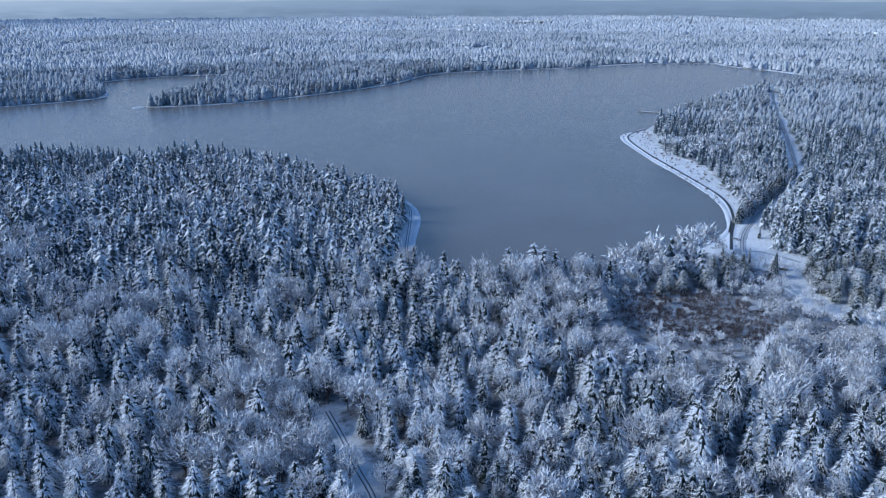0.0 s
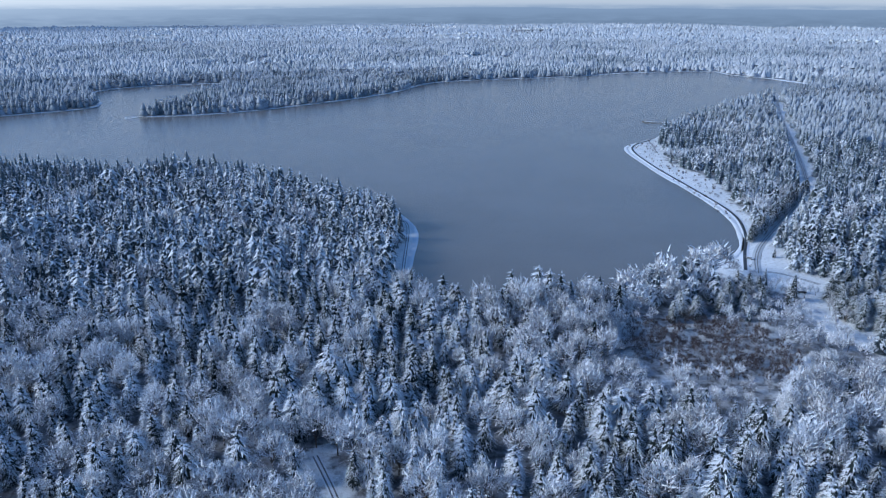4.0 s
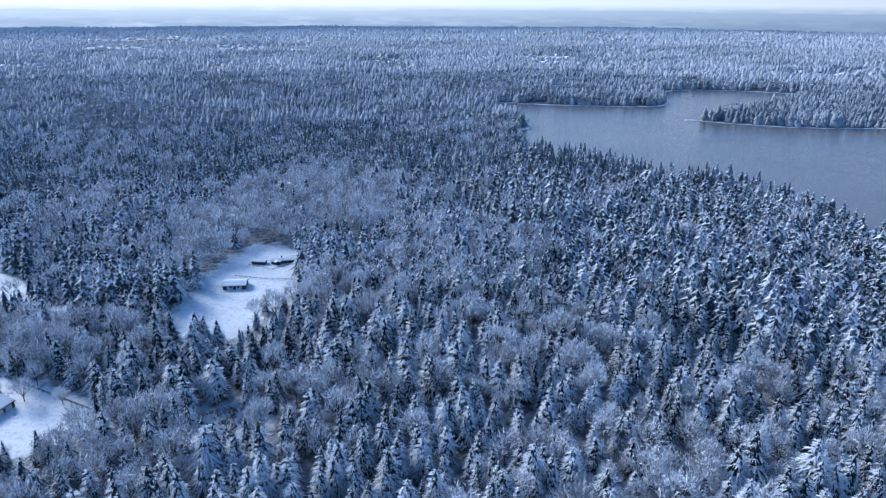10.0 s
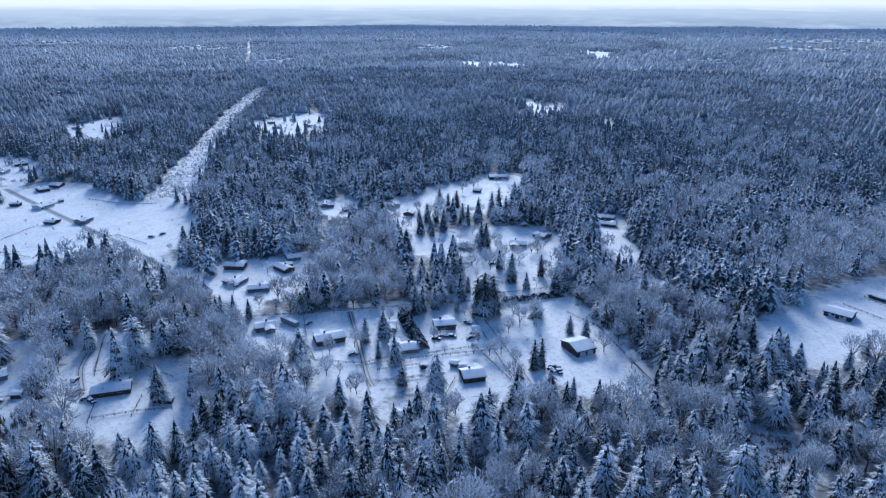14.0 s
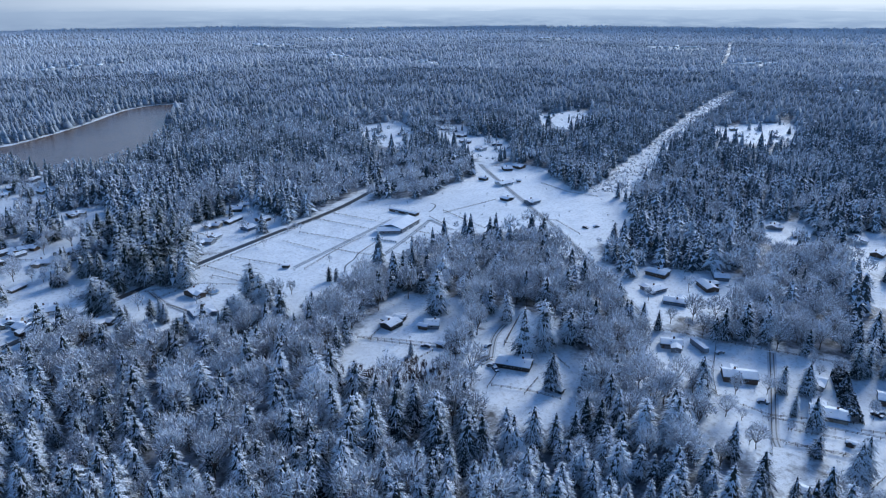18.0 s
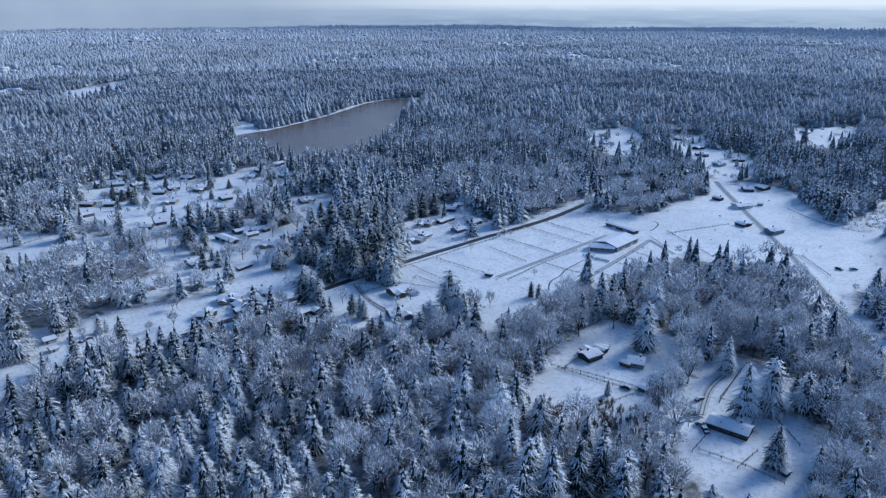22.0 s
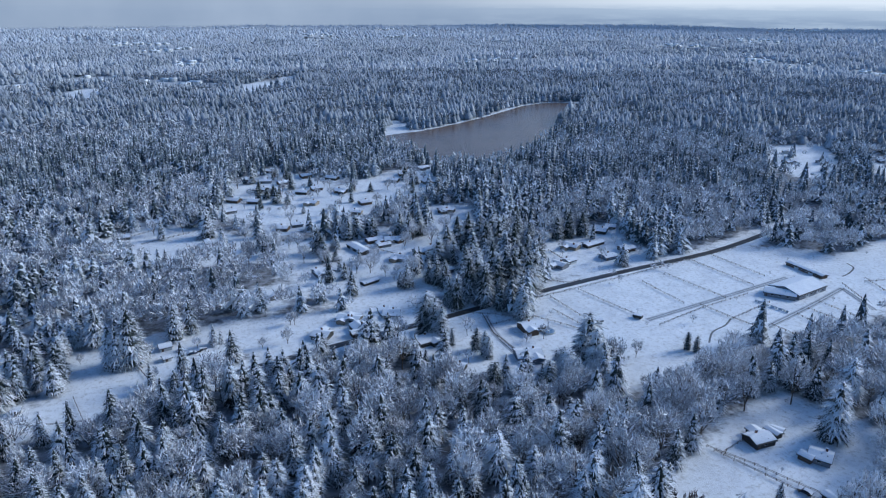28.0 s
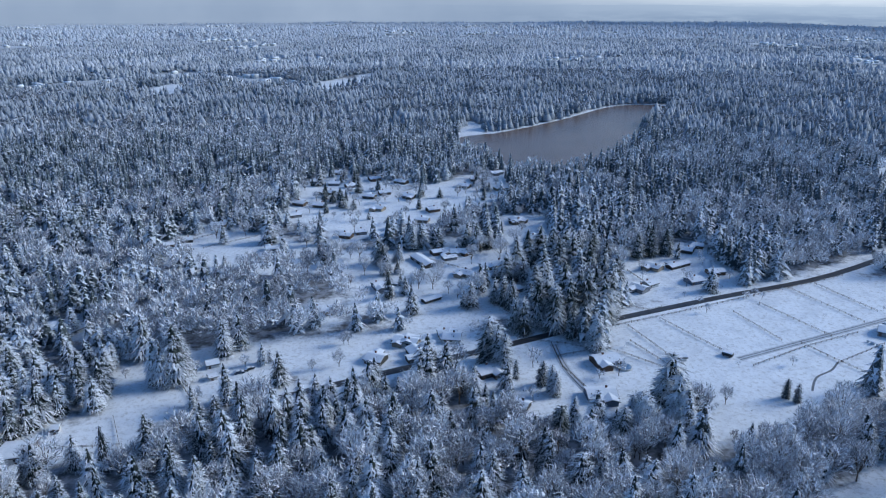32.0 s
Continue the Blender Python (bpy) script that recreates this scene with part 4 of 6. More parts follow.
def far_houses():
    """Small snow-roofed houses scattered over the far fields, joined: dark walls under white gables."""
    rng, v, f, slots = np.random.default_rng(61), [], [], []
    for x, y, along, across, turn in FAR_FIELDS:
        z = 9.0 if math.hypot(x - CX, y - CY) > 2200 else 0.1
        for k in range(int(along / 9)):
            a, r, t = rng.uniform(0, 6.283), math.sqrt(rng.random()) * 0.9, rng.uniform(0, 3.14)
            p, q = math.cos(a) * along * r, math.sin(a) * across * r
            c = (x + p * math.cos(turn) - q * math.sin(turn), y + p * math.sin(turn) + q * math.cos(turn))
            hx, hy, tall = rng.uniform(5, 9), rng.uniform(4, 5.5), rng.uniform(3, 6)
            b = len(v)
            for u, w, h in ((-1, -1, 0), (1, -1, 0), (1, 1, 0), (-1, 1, 0), (-1, -1, tall), (1, -1, tall), (1, 1, tall), (-1, 1, tall), (-1, 0, tall + 2.2), (1, 0, tall + 2.2)):
                v.append((c[0] + u * hx * math.cos(t) - w * hy * math.sin(t), c[1] + u * hx * math.sin(t) + w * hy * math.cos(t), z + h))
            for tri in ((0, 1, 5), (0, 5, 4), (1, 2, 6), (1, 6, 5), (2, 3, 7), (2, 7, 6), (3, 0, 4), (3, 4, 7), (5, 6, 9), (7, 4, 8), (4, 5, 9), (4, 9, 8), (6, 7, 8), (6, 8, 9)):
                f.append(tuple(b + i for i in tri))
            slots.extend([0] * 10 + [1] * 4)
    tagged(new("far_houses", mesh_of("far_houses", v, f, [WALLS[WHITE], ROOF_SNOW], slots)), "small snow-roofed houses scattered among far woods", "houses", kind="stuff")


far_houses()
for key, (line, w) in ROAD_LINES.items():
    if key == "main_road":
        ribbon("main_road", line, w, 0.12, ASPHALT, "cleared wet black asphalt road between snowy verges", "road")
    else:
        ribbon(key, line, w, 0.10, SLUSH if key in ("lane", "shore_road") else SNOW, "snow-covered lane with packed snow surface", "road")
        gap = 0.75 if key != "lake_path" else 0.0
        for side in ((-gap, gap) if gap else (0.0,)):
            ribbon(key + "_track", line, (0.5 if key == "lane" else 0.22) if gap else 1.0, 0.125, TRACK if key != "lake_path" else ASPHALT, "dark wheel track worn into the snow", "track", side)


# ---------------------------------------------------------------- trees
def conifer(rng, levels, per, girth=1.0, blade=1.0, foot=0.13, fingers=3, blunt=0.57):
    """A fir one high: trunk, a dark core, layered snow-laden boughs with feathered ends. Returns corners, triangles and slots."""
    v, f, s = [], [], []
    wide, full = rng.uniform(0.27, 0.36) * girth, blunt * rng.uniform(0.85, 1.16)

    def tube(z0, z1, r0, r1, sides, slot):
        b = len(v)
        for z, r in ((z0, r0), (z1, r1)):
            for k in range(sides):
                a = 6.2832 * k / sides
                v.append((math.cos(a) * r, math.sin(a) * r, z))
        for k in range(sides):
            j = (k + 1) % sides
            f.extend([(b + k, b + j, b + sides + j), (b + k, b + sides + j, b + sides + k)])
            s.extend([slot, slot])

    tube(-0.01, 0.30, 0.014, 0.010, 5, 1)
    tube(0.06, 0.95, wide * 0.5, 0.012, 6, 0)
    b = len(v)
    v.extend([(0.03, 0, 0.9), (-0.015, 0.025, 0.9), (-0.015, -0.025, 0.9), (0, 0, 1.0)])
    f.extend([(b, b + 1, b + 3), (b + 1, b + 2, b + 3), (b + 2, b, b + 3)])
    s.extend([0, 0, 0])
    lop, way = rng.uniform(0.0, 0.16), rng.uniform(0, 6.28)
    for i in range(levels):
        h = foot + (0.97 - foot) * (i + rng.uniform(-0.3, 0.3)) / levels
        reach = wide * (1.0 - h) ** full * (1.0 if h > 0.2 else 0.85) + 0.01
        turn = rng.uniform(0, 6.28)
        n = max(4, round(per * (0.42 + 0.85 * (1 - h))))
        for k in range(n):
            a = turn + 6.2832 * (k + rng.uniform(-0.3, 0.3)) / n
            ln = reach * rng.uniform(0.72, 1.2) * (1 + lop * math.cos(a - way))
            w = ln * rng.uniform(0.20, 0.30) * blade + 0.004
            d = ln * rng.uniform(0.22, 0.48) * (0.75 + 0.5 * (1 - h)) * (1.0 if fingers == 3 else 1.7)
            ca, sa, up = math.cos(a), math.sin(a), h + 0.02 + rng.uniform(-0.45, 0.45) * (0.97 - foot) / levels * (1 if h < 0.9 else 0)
            at = lambda u, o, z: (ca * ln * u - sa * w * o, sa * ln * u + ca * w * o, up - d * z)
            b = len(v)
            if fingers == 3:
                v.extend([at(0.1, 0.3, 0), at(0.1, -0.3, 0), at(1.0, 0, 1.0), at(0.28, 0.25, 0.12), at(0.5, 0.05, 0.3), at(0.78, 1.0, 0.95), at(0.5, -0.05, 0.3), at(0.28, -0.25, 0.12), at(0.74, -1.0, 0.95)])
                f.extend([(b, b + 1, b + 2), (b + 3, b + 4, b + 5), (b + 6, b + 7, b + 8)])
                s.extend([0, 0, 0])
            elif fingers == 2:
                v.extend([at(0.1, 0.4, 0), at(0.3, -0.3, 0.1), at(0.95, 0.55, 1.0), at(0.1, -0.4, 0), at(0.85, -0.75, 0.9), at(0.3, 0.3, 0.1)])
                f.extend([(b, b + 1, b + 2), (b + 3, b + 4, b + 5)])
                s.extend([0, 0])
            else:
                v.extend([at(0.05, 0.9, 0), at(0.05, -0.9, 0), at(1.0, 0, 1.0)])
                f.append((b, b + 1, b + 2))
                s.append(0)
    return np.array(v), np.array(f), np.array(s)


def broadleaf(rng, sprays, thick=1.0, limbs=8, long=1.0):
    """A bare frosted tree one high: trunk, limbs, and a billowing crown of fine rimed twigs fanning out of the fork."""
    v, f, s = [], [], []

    def stick(p, q, r0, r1, slot=1):
        p, q = np.array(p, float), np.array(q, float)
        d = (q - p) / max(np.linalg.norm(q - p), 1e-6)
        x = np.cross(d, (0.3, 0.8, 0.5))
        x /= np.linalg.norm(x)
        y = np.cross(d, x)
        b = len(v)
        for c, r in ((p, r0), (q, r1)):
            for k in range(3):
                v.append(tuple(c + r * (x * math.cos(2.094 * k) + y * math.sin(2.094 * k))))
        for k in range(3):
            j = (k + 1) % 3
            f.extend([(b + k, b + j, b + 3 + j), (b + k, b + 3 + j, b + 3 + k)])
            s.extend([slot, slot])

    fork = np.array((rng.uniform(-0.02, 0.02), rng.uniform(-0.02, 0.02), rng.uniform(0.20, 0.32)))
    mid, size = np.array((0, 0, 0.58)), np.array((1.0, 1.0, rng.uniform(1.2, 1.5))) * rng.uniform(0.26, 0.33)
    size[2] = min(size[2], 0.42)
    p1, p2, p3 = rng.uniform(0, 6.28, 3)

    def crown(d, u):
        a = math.atan2(d[1], d[0])
        lump = 1 + 0.17 * math.sin(3 * a + p1 + 3 * d[2]) + 0.15 * math.sin(5 * a + p2) * math.cos(4 * d[2] + p3)
        return mid + d * size * lump * u

    if limbs:
        stick((0, 0, -0.02), fork, 0.018, 0.012)
    for k in range(limbs):
        a, z = 2.4 * k + rng.uniform(-0.4, 0.4), rng.uniform(-0.1, 0.95)
        w = math.sqrt(1 - z * z)
        stick(fork * rng.uniform(0.7, 1.0), crown(np.array((math.cos(a) * w, math.sin(a) * w, z)), 0.75), 0.009, 0.003)
    for k in range(sprays):
        d = rng.normal(size=3)
        d[2] = abs(d[2]) - 0.22
        d /= np.linalg.norm(d)
        p = crown(d, rng.uniform(0.35, 1.0) ** 0.6)
        out = p - fork
        out = out / np.linalg.norm(out) + rng.normal(size=3) * 0.42
        out *= long * rng.uniform(0.05, 0.10) / np.linalg.norm(out)
        side = np.cross(out, rng.normal(size=3))
        side *= thick * rng.uniform(0.006, 0.012) / max(np.linalg.norm(side), 1e-6)
        b = len(v)
        v.extend([tuple(p - out + side), tuple(p + out), tuple(p - out - side)])
        f.append((b, b + 1, b + 2))
        s.append(0)
    return np.array(v), np.array(f), np.array(s)


def dome_tree(rng, lobes):
    """A bare tree one high, seen from very far: a few uneven domes of rimed twigs."""
    v, f = [], []
    for k in range(lobes):
        a, r, tall = rng.uniform(0, 6.28), 0.2 * (lobes > 1), rng.uniform(0.7, 1.0)
        c, b = (math.cos(a) * r, math.sin(a) * r), len(v)
        v.append((c[0], c[1], tall))
        v.extend([(c[0] + 0.3 * math.cos(1.571 * j + a) * rng.uniform(0.7, 1.2), c[1] + 0.3 * math.sin(1.571 * j + a) * rng.uniform(0.7, 1.2), rng.uniform(0.1, 0.35)) for j in range(4)])
        f.extend([(b, b + 1 + j, b + 1 + (j + 1) % 4) for j in range(4)])
    return np.array(v), np.array(f), np.zeros(len(f), int)


def cone_tree(rng, sides, tiers, wide=0.30):
    """A far fir one high: stacked uneven skirts."""
    v, f = [], []
    wide = wide * rng.uniform(0.8, 1.2)
    for t in range(tiers):
        z0, z1 = 0.06 + 0.9 * t / tiers, min(1.0, 0.06 + 0.9 * (t + (1.6 if tiers < 4 else 2.0)) / tiers)
        r = wide * (1 - t / (tiers + 0.4))
        b = len(v)
        v.append((rng.uniform(-0.02, 0.02), rng.uniform(-0.02, 0.02), z1))
        for k in range(sides):
            a = 6.2832 * k / sides + t
            q = r * rng.uniform(0.6, 1.3)
            v.append((math.cos(a) * q, math.sin(a) * q, z0 + rng.uniform(-0.05, 0.05)))
        f.extend([(b, b + 1 + k, b + 1 + (k + 1) % sides) for k in range(sides)])
    return np.array(v), np.array(f), np.zeros(len(f), int)


def grow(name, kinds, spots, mats, label, category, soft=False):
    """Many trees as one mesh; spots: x, y, z, height, girth, turn, kind."""
    vs, fs, ss, base = [], [], [], 0
    for k, (v, f, s) in enumerate(kinds):
        p = spots[spots[:, 6] == k]
        if not len(p):
            continue
        c, n = np.cos(p[:, 5])[:, None], np.sin(p[:, 5])[:, None]
        g, h = (p[:, 3] * p[:, 4])[:, None], p[:, 3][:, None]
        lx, ly = p[:, 7][:, None] * v[None, :, 2] * h, p[:, 8][:, None] * v[None, :, 2] * h
        w = np.stack([(v[:, 0] * c - v[:, 1] * n) * g + lx + p[:, 0][:, None], (v[:, 0] * n + v[:, 1] * c) * g + ly + p[:, 1][:, None], v[None, :, 2] * h + p[:, 2][:, None]], 2)
        vs.append(w.reshape(-1, 3))
        fs.append((f[None] + (np.arange(len(p)) * len(v))[:, None, None] + base).reshape(-1, 3))
        ss.append(np.tile(s, len(p)))
        base += len(p) * len(v)
    me = mesh_of(name, np.concatenate(vs), np.concatenate(fs), mats, np.concatenate(ss))
    if soft:
        me.polygons.foreach_set("use_smooth", np.ones(len(me.polygons), bool))
    return tagged(new(name, me), label, category, kind="stuff")


rng = np.random.default_rng(11)
FIRS = [conifer(rng, 11, 11, 1.22) for _ in range(10)]
FIRS_MID = [conifer(rng, 8, 7, 1.25, 1.2, fingers=1) for _ in range(8)]
FIRS_SPARE = [conifer(rng, 5, 6, 1.08, 1.35, fingers=1) for _ in range(6)]
FIRS_LOW = [cone_tree(rng, 4, 2, 0.24) for _ in range(6)]
FIRS_FAR = [cone_tree(rng, 3, 2) for _ in range(5)]
FIRS_EDGE = [cone_tree(rng, 4, 1) for _ in range(4)]
BARE = [broadleaf(rng, 470, 1.05, 8, 0.8) for _ in range(8)]
BARE_NEAR = [broadleaf(rng, 120, 2.2, 0, 0.95) for _ in range(7)]
BARE_MID = [broadleaf(rng, 48, 3.6, 0, 1.1) for _ in range(6)]
SHRUBS = [broadleaf(rng, 60, 2.6, 3, 1.6) for _ in range(5)]
BARE_LOW = [broadleaf(rng, 16, 6.5, 0, 1.8) for _ in range(6)]
BARE_FAR = [dome_tree(rng, 2) for _ in range(4)]
BARE_EDGE = [dome_tree(rng, 1) for _ in range(3)]


def scatter(r0, r1, step, seed, everywhere=False):
    """Tree places on a jittered grid in the ring, inside the sweep of the view, off open ground."""
    rng = np.random.default_rng(seed)
    k = np.arange(-r1, r1 + step, step)
    px, py = np.meshgrid(k + CX, k + CY)
    px, py = px.ravel() + rng.uniform(-0.48, 0.48, px.size) * step, py.ravel() + rng.uniform(-0.48, 0.48, px.size) * step
    r = np.hypot(px - CX, py - CY)
    yaw = np.degrees(np.arctan2(-(px - CX), py - CY)) % 360
    view = (yaw < 210) | (yaw > (312 if r1 > 600 else 296))
    ok = (r >= r0) & (r < r1) & (~view if everywhere else view)
    px, py = px[ok], py[ok]
    near = woods_at(px, py)
    thin = rng.random(px.size)
    # villages and suburbs far off thin out the woods
    r = np.hypot(px - CX, py - CY)
    gaps = (wave(px, py, 520, 3) > 0.5) & (r > 1500) | (wave(px, py, 210, 4) > 1.05) & (r > 1000)
    ok = (near > 3.0) & ~(gaps & (thin > 0.5))
    px, py, near = px[ok], py[ok], near[ok]
    share = np.clip(np.where(r[ok] > 430, 0.24, 0.2) + 0.30 * wave(px, py, 130, 8) + 0.12 * wave(px, py, 40, 9) + np.where(r[ok] > 700, 0.28 * wave(px, py, 420, 12), 0), 0.03, 0.88)
    for p, poly in BROADLEAF:
        share = np.where(inside(px, py, poly), p, share)
    bare = rng.random(px.size) < share
    n = px.size
    low = np.where(inside(px, py, LOW_SCRUB), 0.62, 1.0) * np.where(bare, 1.0, np.where(inside(px, py, LOW_SCRUB), 0.8, 1.0))
    tall = low * np.where(bare, rng.uniform(10, 20, n), rng.triangular(10, 17, 22, n) * (1 + 0.16 * wave(px, py, 90, 10)))
    tall = tall * np.where(inside(px, py, TALL_FIRS), 1.2, 1.0) * np.where(inside(px, py, TALL_BIRCHES), 1.3, 1.0)
    # open ground keeps a margin on the side of the flight: no tall trees close before it
    dx, dy = px - CX, py - CY
    dist = np.hypot(dx, dy)
    cover = np.zeros(n, bool)
    if r0 < 1500 and not everywhere:
        for hidden, odds in ((False, 0.78), (True, 0.5)):
            hit = np.zeros(n, bool)
            for part_of in (0.4, 0.75, 1.0):
                reach = part_of * 0.92 * tall * dist / (151 - tall)
                hit |= open_at(px + dx / dist * reach, py + dy / dist * reach, hidden)
            cover |= hit & (rng.random(n) < odds)
        tall = np.where(cover & bare, tall * 0.5, tall)
        cover &= ~(bare & (rng.random(n) < 0.75))
    girth = np.where(bare, rng.uniform(0.95, 1.3, n), rng.uniform(0.85, 1.25, n))
    out = np.stack([px, py, terrain(px, py) - 0.2, tall, girth, rng.uniform(0, 6.28, n), np.zeros(n), rng.normal(0, 0.012, n), rng.normal(0, 0.012, n)], 1)
    return out[~bare & ~cover], out[bare & ~cover]


def assign(spots, count, seed):
    spots[:, 6] = np.random.default_rng(seed).integers(0, count, len(spots))
    return spots


FIR_LABELS = ["tall snow-laden fir with drooping branches in dense woods", "young snow-dusted fir among taller trees", "broad old fir with thick snow on drooping boughs"]
BARE_LABELS = ["frosted bare broadleaf tree among snowy firs", "small rime-covered bare tree on snowy ground"]
shared = {}


def tree_meshes(kind, k, v, f, s, leaf, stem):
    if (kind, k) not in shared:
        shared[kind, k] = [mesh_of(kind + "_" + p, v[np.unique(f[s == n])], np.searchsorted(np.unique(f[s == n]), f[s == n]), m) for n, p, m in ((0, "crown", leaf), (1, "trunk", stem))]
    return shared[kind, k]


def plant(name, kinds, k, x, y, z, tall, girth, turn, leaf, label, category, group=""):
    """One tree as a thing of its own: trunk and crown."""
    crown, trunk = tree_meshes(name, k, *kinds[k], leaf, BARK)
    ob = thing(name, Matrix.Translation((x, y, z)) @ Matrix.Rotation(turn, 4, "Z"), label, category, group)
    ob.scale = (tall * girth, tall * girth, tall)
    for n, me in (("trunk", trunk), ("crown", crown)):
        new(n, me).parent = ob
    return ob


def nearest(spots, count, kinds, name, leaf, labels, group):
    """The trees that the flight passes nearest become things; gives back the rest."""
    order = np.argsort(np.hypot(spots[:, 0] - CX, spots[:, 1] - CY))
    spots = assign(spots[order], len(kinds), count)
    for x, y, z, tall, girth, turn, k, *lean in spots[:count]:
        label = labels[1] if tall < 18 and name == "fir_tree" or tall < 14 else labels[2 % len(labels)] if girth > 1.12 else labels[0]
        plant(name, kinds, int(k), x, y, z, tall, girth, turn, leaf, label, "tree", group)
    return spots[count:]


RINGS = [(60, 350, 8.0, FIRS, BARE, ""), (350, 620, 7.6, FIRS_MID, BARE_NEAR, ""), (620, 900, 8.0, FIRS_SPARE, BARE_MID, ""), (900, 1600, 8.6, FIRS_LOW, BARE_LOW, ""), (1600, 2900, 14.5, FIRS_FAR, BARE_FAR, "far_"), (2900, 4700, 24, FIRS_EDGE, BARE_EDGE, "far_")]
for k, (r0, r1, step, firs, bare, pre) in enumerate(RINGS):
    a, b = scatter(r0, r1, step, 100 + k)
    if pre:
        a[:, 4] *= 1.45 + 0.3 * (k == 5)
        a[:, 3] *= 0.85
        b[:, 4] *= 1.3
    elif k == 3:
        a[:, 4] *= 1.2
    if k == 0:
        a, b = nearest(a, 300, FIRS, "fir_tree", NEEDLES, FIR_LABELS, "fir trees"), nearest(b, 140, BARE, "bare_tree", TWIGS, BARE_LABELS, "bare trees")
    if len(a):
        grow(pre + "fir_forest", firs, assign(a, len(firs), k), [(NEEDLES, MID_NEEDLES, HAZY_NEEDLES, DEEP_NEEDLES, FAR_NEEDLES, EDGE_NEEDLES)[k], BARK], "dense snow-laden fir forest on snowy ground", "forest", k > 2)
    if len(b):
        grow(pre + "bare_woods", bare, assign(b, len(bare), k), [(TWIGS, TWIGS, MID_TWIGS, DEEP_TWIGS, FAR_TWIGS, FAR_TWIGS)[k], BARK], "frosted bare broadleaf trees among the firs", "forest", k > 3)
# woods under the flight and behind it
for r0, r1, step, around in ((0, 60, 8, True), (0, 60, 8, False), (60, 500, 12, True), (500, 1500, 26, True)):
    a, b = scatter(r0, r1, step, 222, around)
    near_by = r1 <= 60
    firs, bare = (FIRS, BARE) if near_by else (FIRS_LOW, BARE_LOW)
    grow("fir_forest", firs, assign(a, len(firs), 9), [NEEDLES, BARK], "dense snow-laden fir forest on snowy ground", "forest")
    grow("bare_woods", bare, assign(b, len(bare), 9), [TWIGS, BARK], "frosted bare broadleaf trees among the firs", "forest")


# ---------------------------------------------------------------- houses, sheds and barns
def prism(name, profile, x0, x1, mat):
    """A cross-section in y and z, drawn out along x."""
    n = len(profile)
    me = bpy.data.meshes.new(name)
    verts = [(x0, y, z) for y, z in profile] + [(x1, y, z) for y, z in profile]
    faces = [tuple(range(n))[::-1], tuple(range(n, 2 * n))] + [(k, (k + 1) % n, n + (k + 1) % n, n + k) for k in range(n)]
    me.from_pydata(verts, [], faces)
    me.materials.append(mat)
    bm = bmesh.new()
    bm.from_mesh(me)
    bmesh.ops.recalc_face_normals(bm, faces=bm.faces[:])
    bm.to_mesh(me)
    bm.free()
    return me


def block(name, sx, sy, sz, mat, bevel=0.0, lift=True):
    me = bpy.data.meshes.new(name)
    bm = box(bmesh.new(), -sx / 2, sx / 2, -sy / 2, sy / 2, 0 if lift else -sz / 2, sz if lift else sz / 2, bevel)
    bm.to_mesh(me)
    bm.free()
    me.materials.append(mat)
    return me


def put(name, me, parent, x=0.0, y=0.0, z=0.0, turn=0.0, label=""):
    ob = new(name, me)
    ob.parent = parent
    ob.location, ob.rotation_euler = (x, y, z), (0, 0, turn)
    return tagged(ob, label)


TRIM = plain("white_window_trim", (0.60, 0.61, 0.62), (0.52, 0.53, 0.54), 2.0, 0.6)
DOOR_PAINT = plain("brown_door_paint", (0.10, 0.07, 0.05), (0.14, 0.10, 0.08), 1.5, 0.6)
BRICK = plain("chimney_brick", (0.16, 0.08, 0.06), (0.22, 0.12, 0.09), 3.0, 0.85)
METAL = plain("grey_vent_metal", (0.16, 0.16, 0.17), (0.24, 0.24, 0.25), 2.0, 0.5, 0.6)
FRAME_MESH, PANE_MESH = block("window", 1.5, 0.12, 1.15, TRIM, 0.02), block("pane", 1.25, 0.06, 0.92, GLASS)
DOOR_MESH, BAY_MESH = block("door", 1.0, 0.10, 2.05, DOOR_PAINT, 0.02), block("bay_door", 3.2, 0.10, 2.3, TRIM, 0.03)
KNOB_MESH = block("handle", 0.08, 0.10, 0.22, METAL)
VENT_MESH, STACK_MESH, CAP_MESH = block("vent", 0.35, 0.35, 0.6, METAL, 0.03), block("chimney", 0.8, 0.6, 1.7, BRICK, 0.03), block("cap", 0.95, 0.75, 0.18, SNOW, 0.05)
WALL_WORDS = ["tan", "grey", "brown", "white", "blue", "dark"]


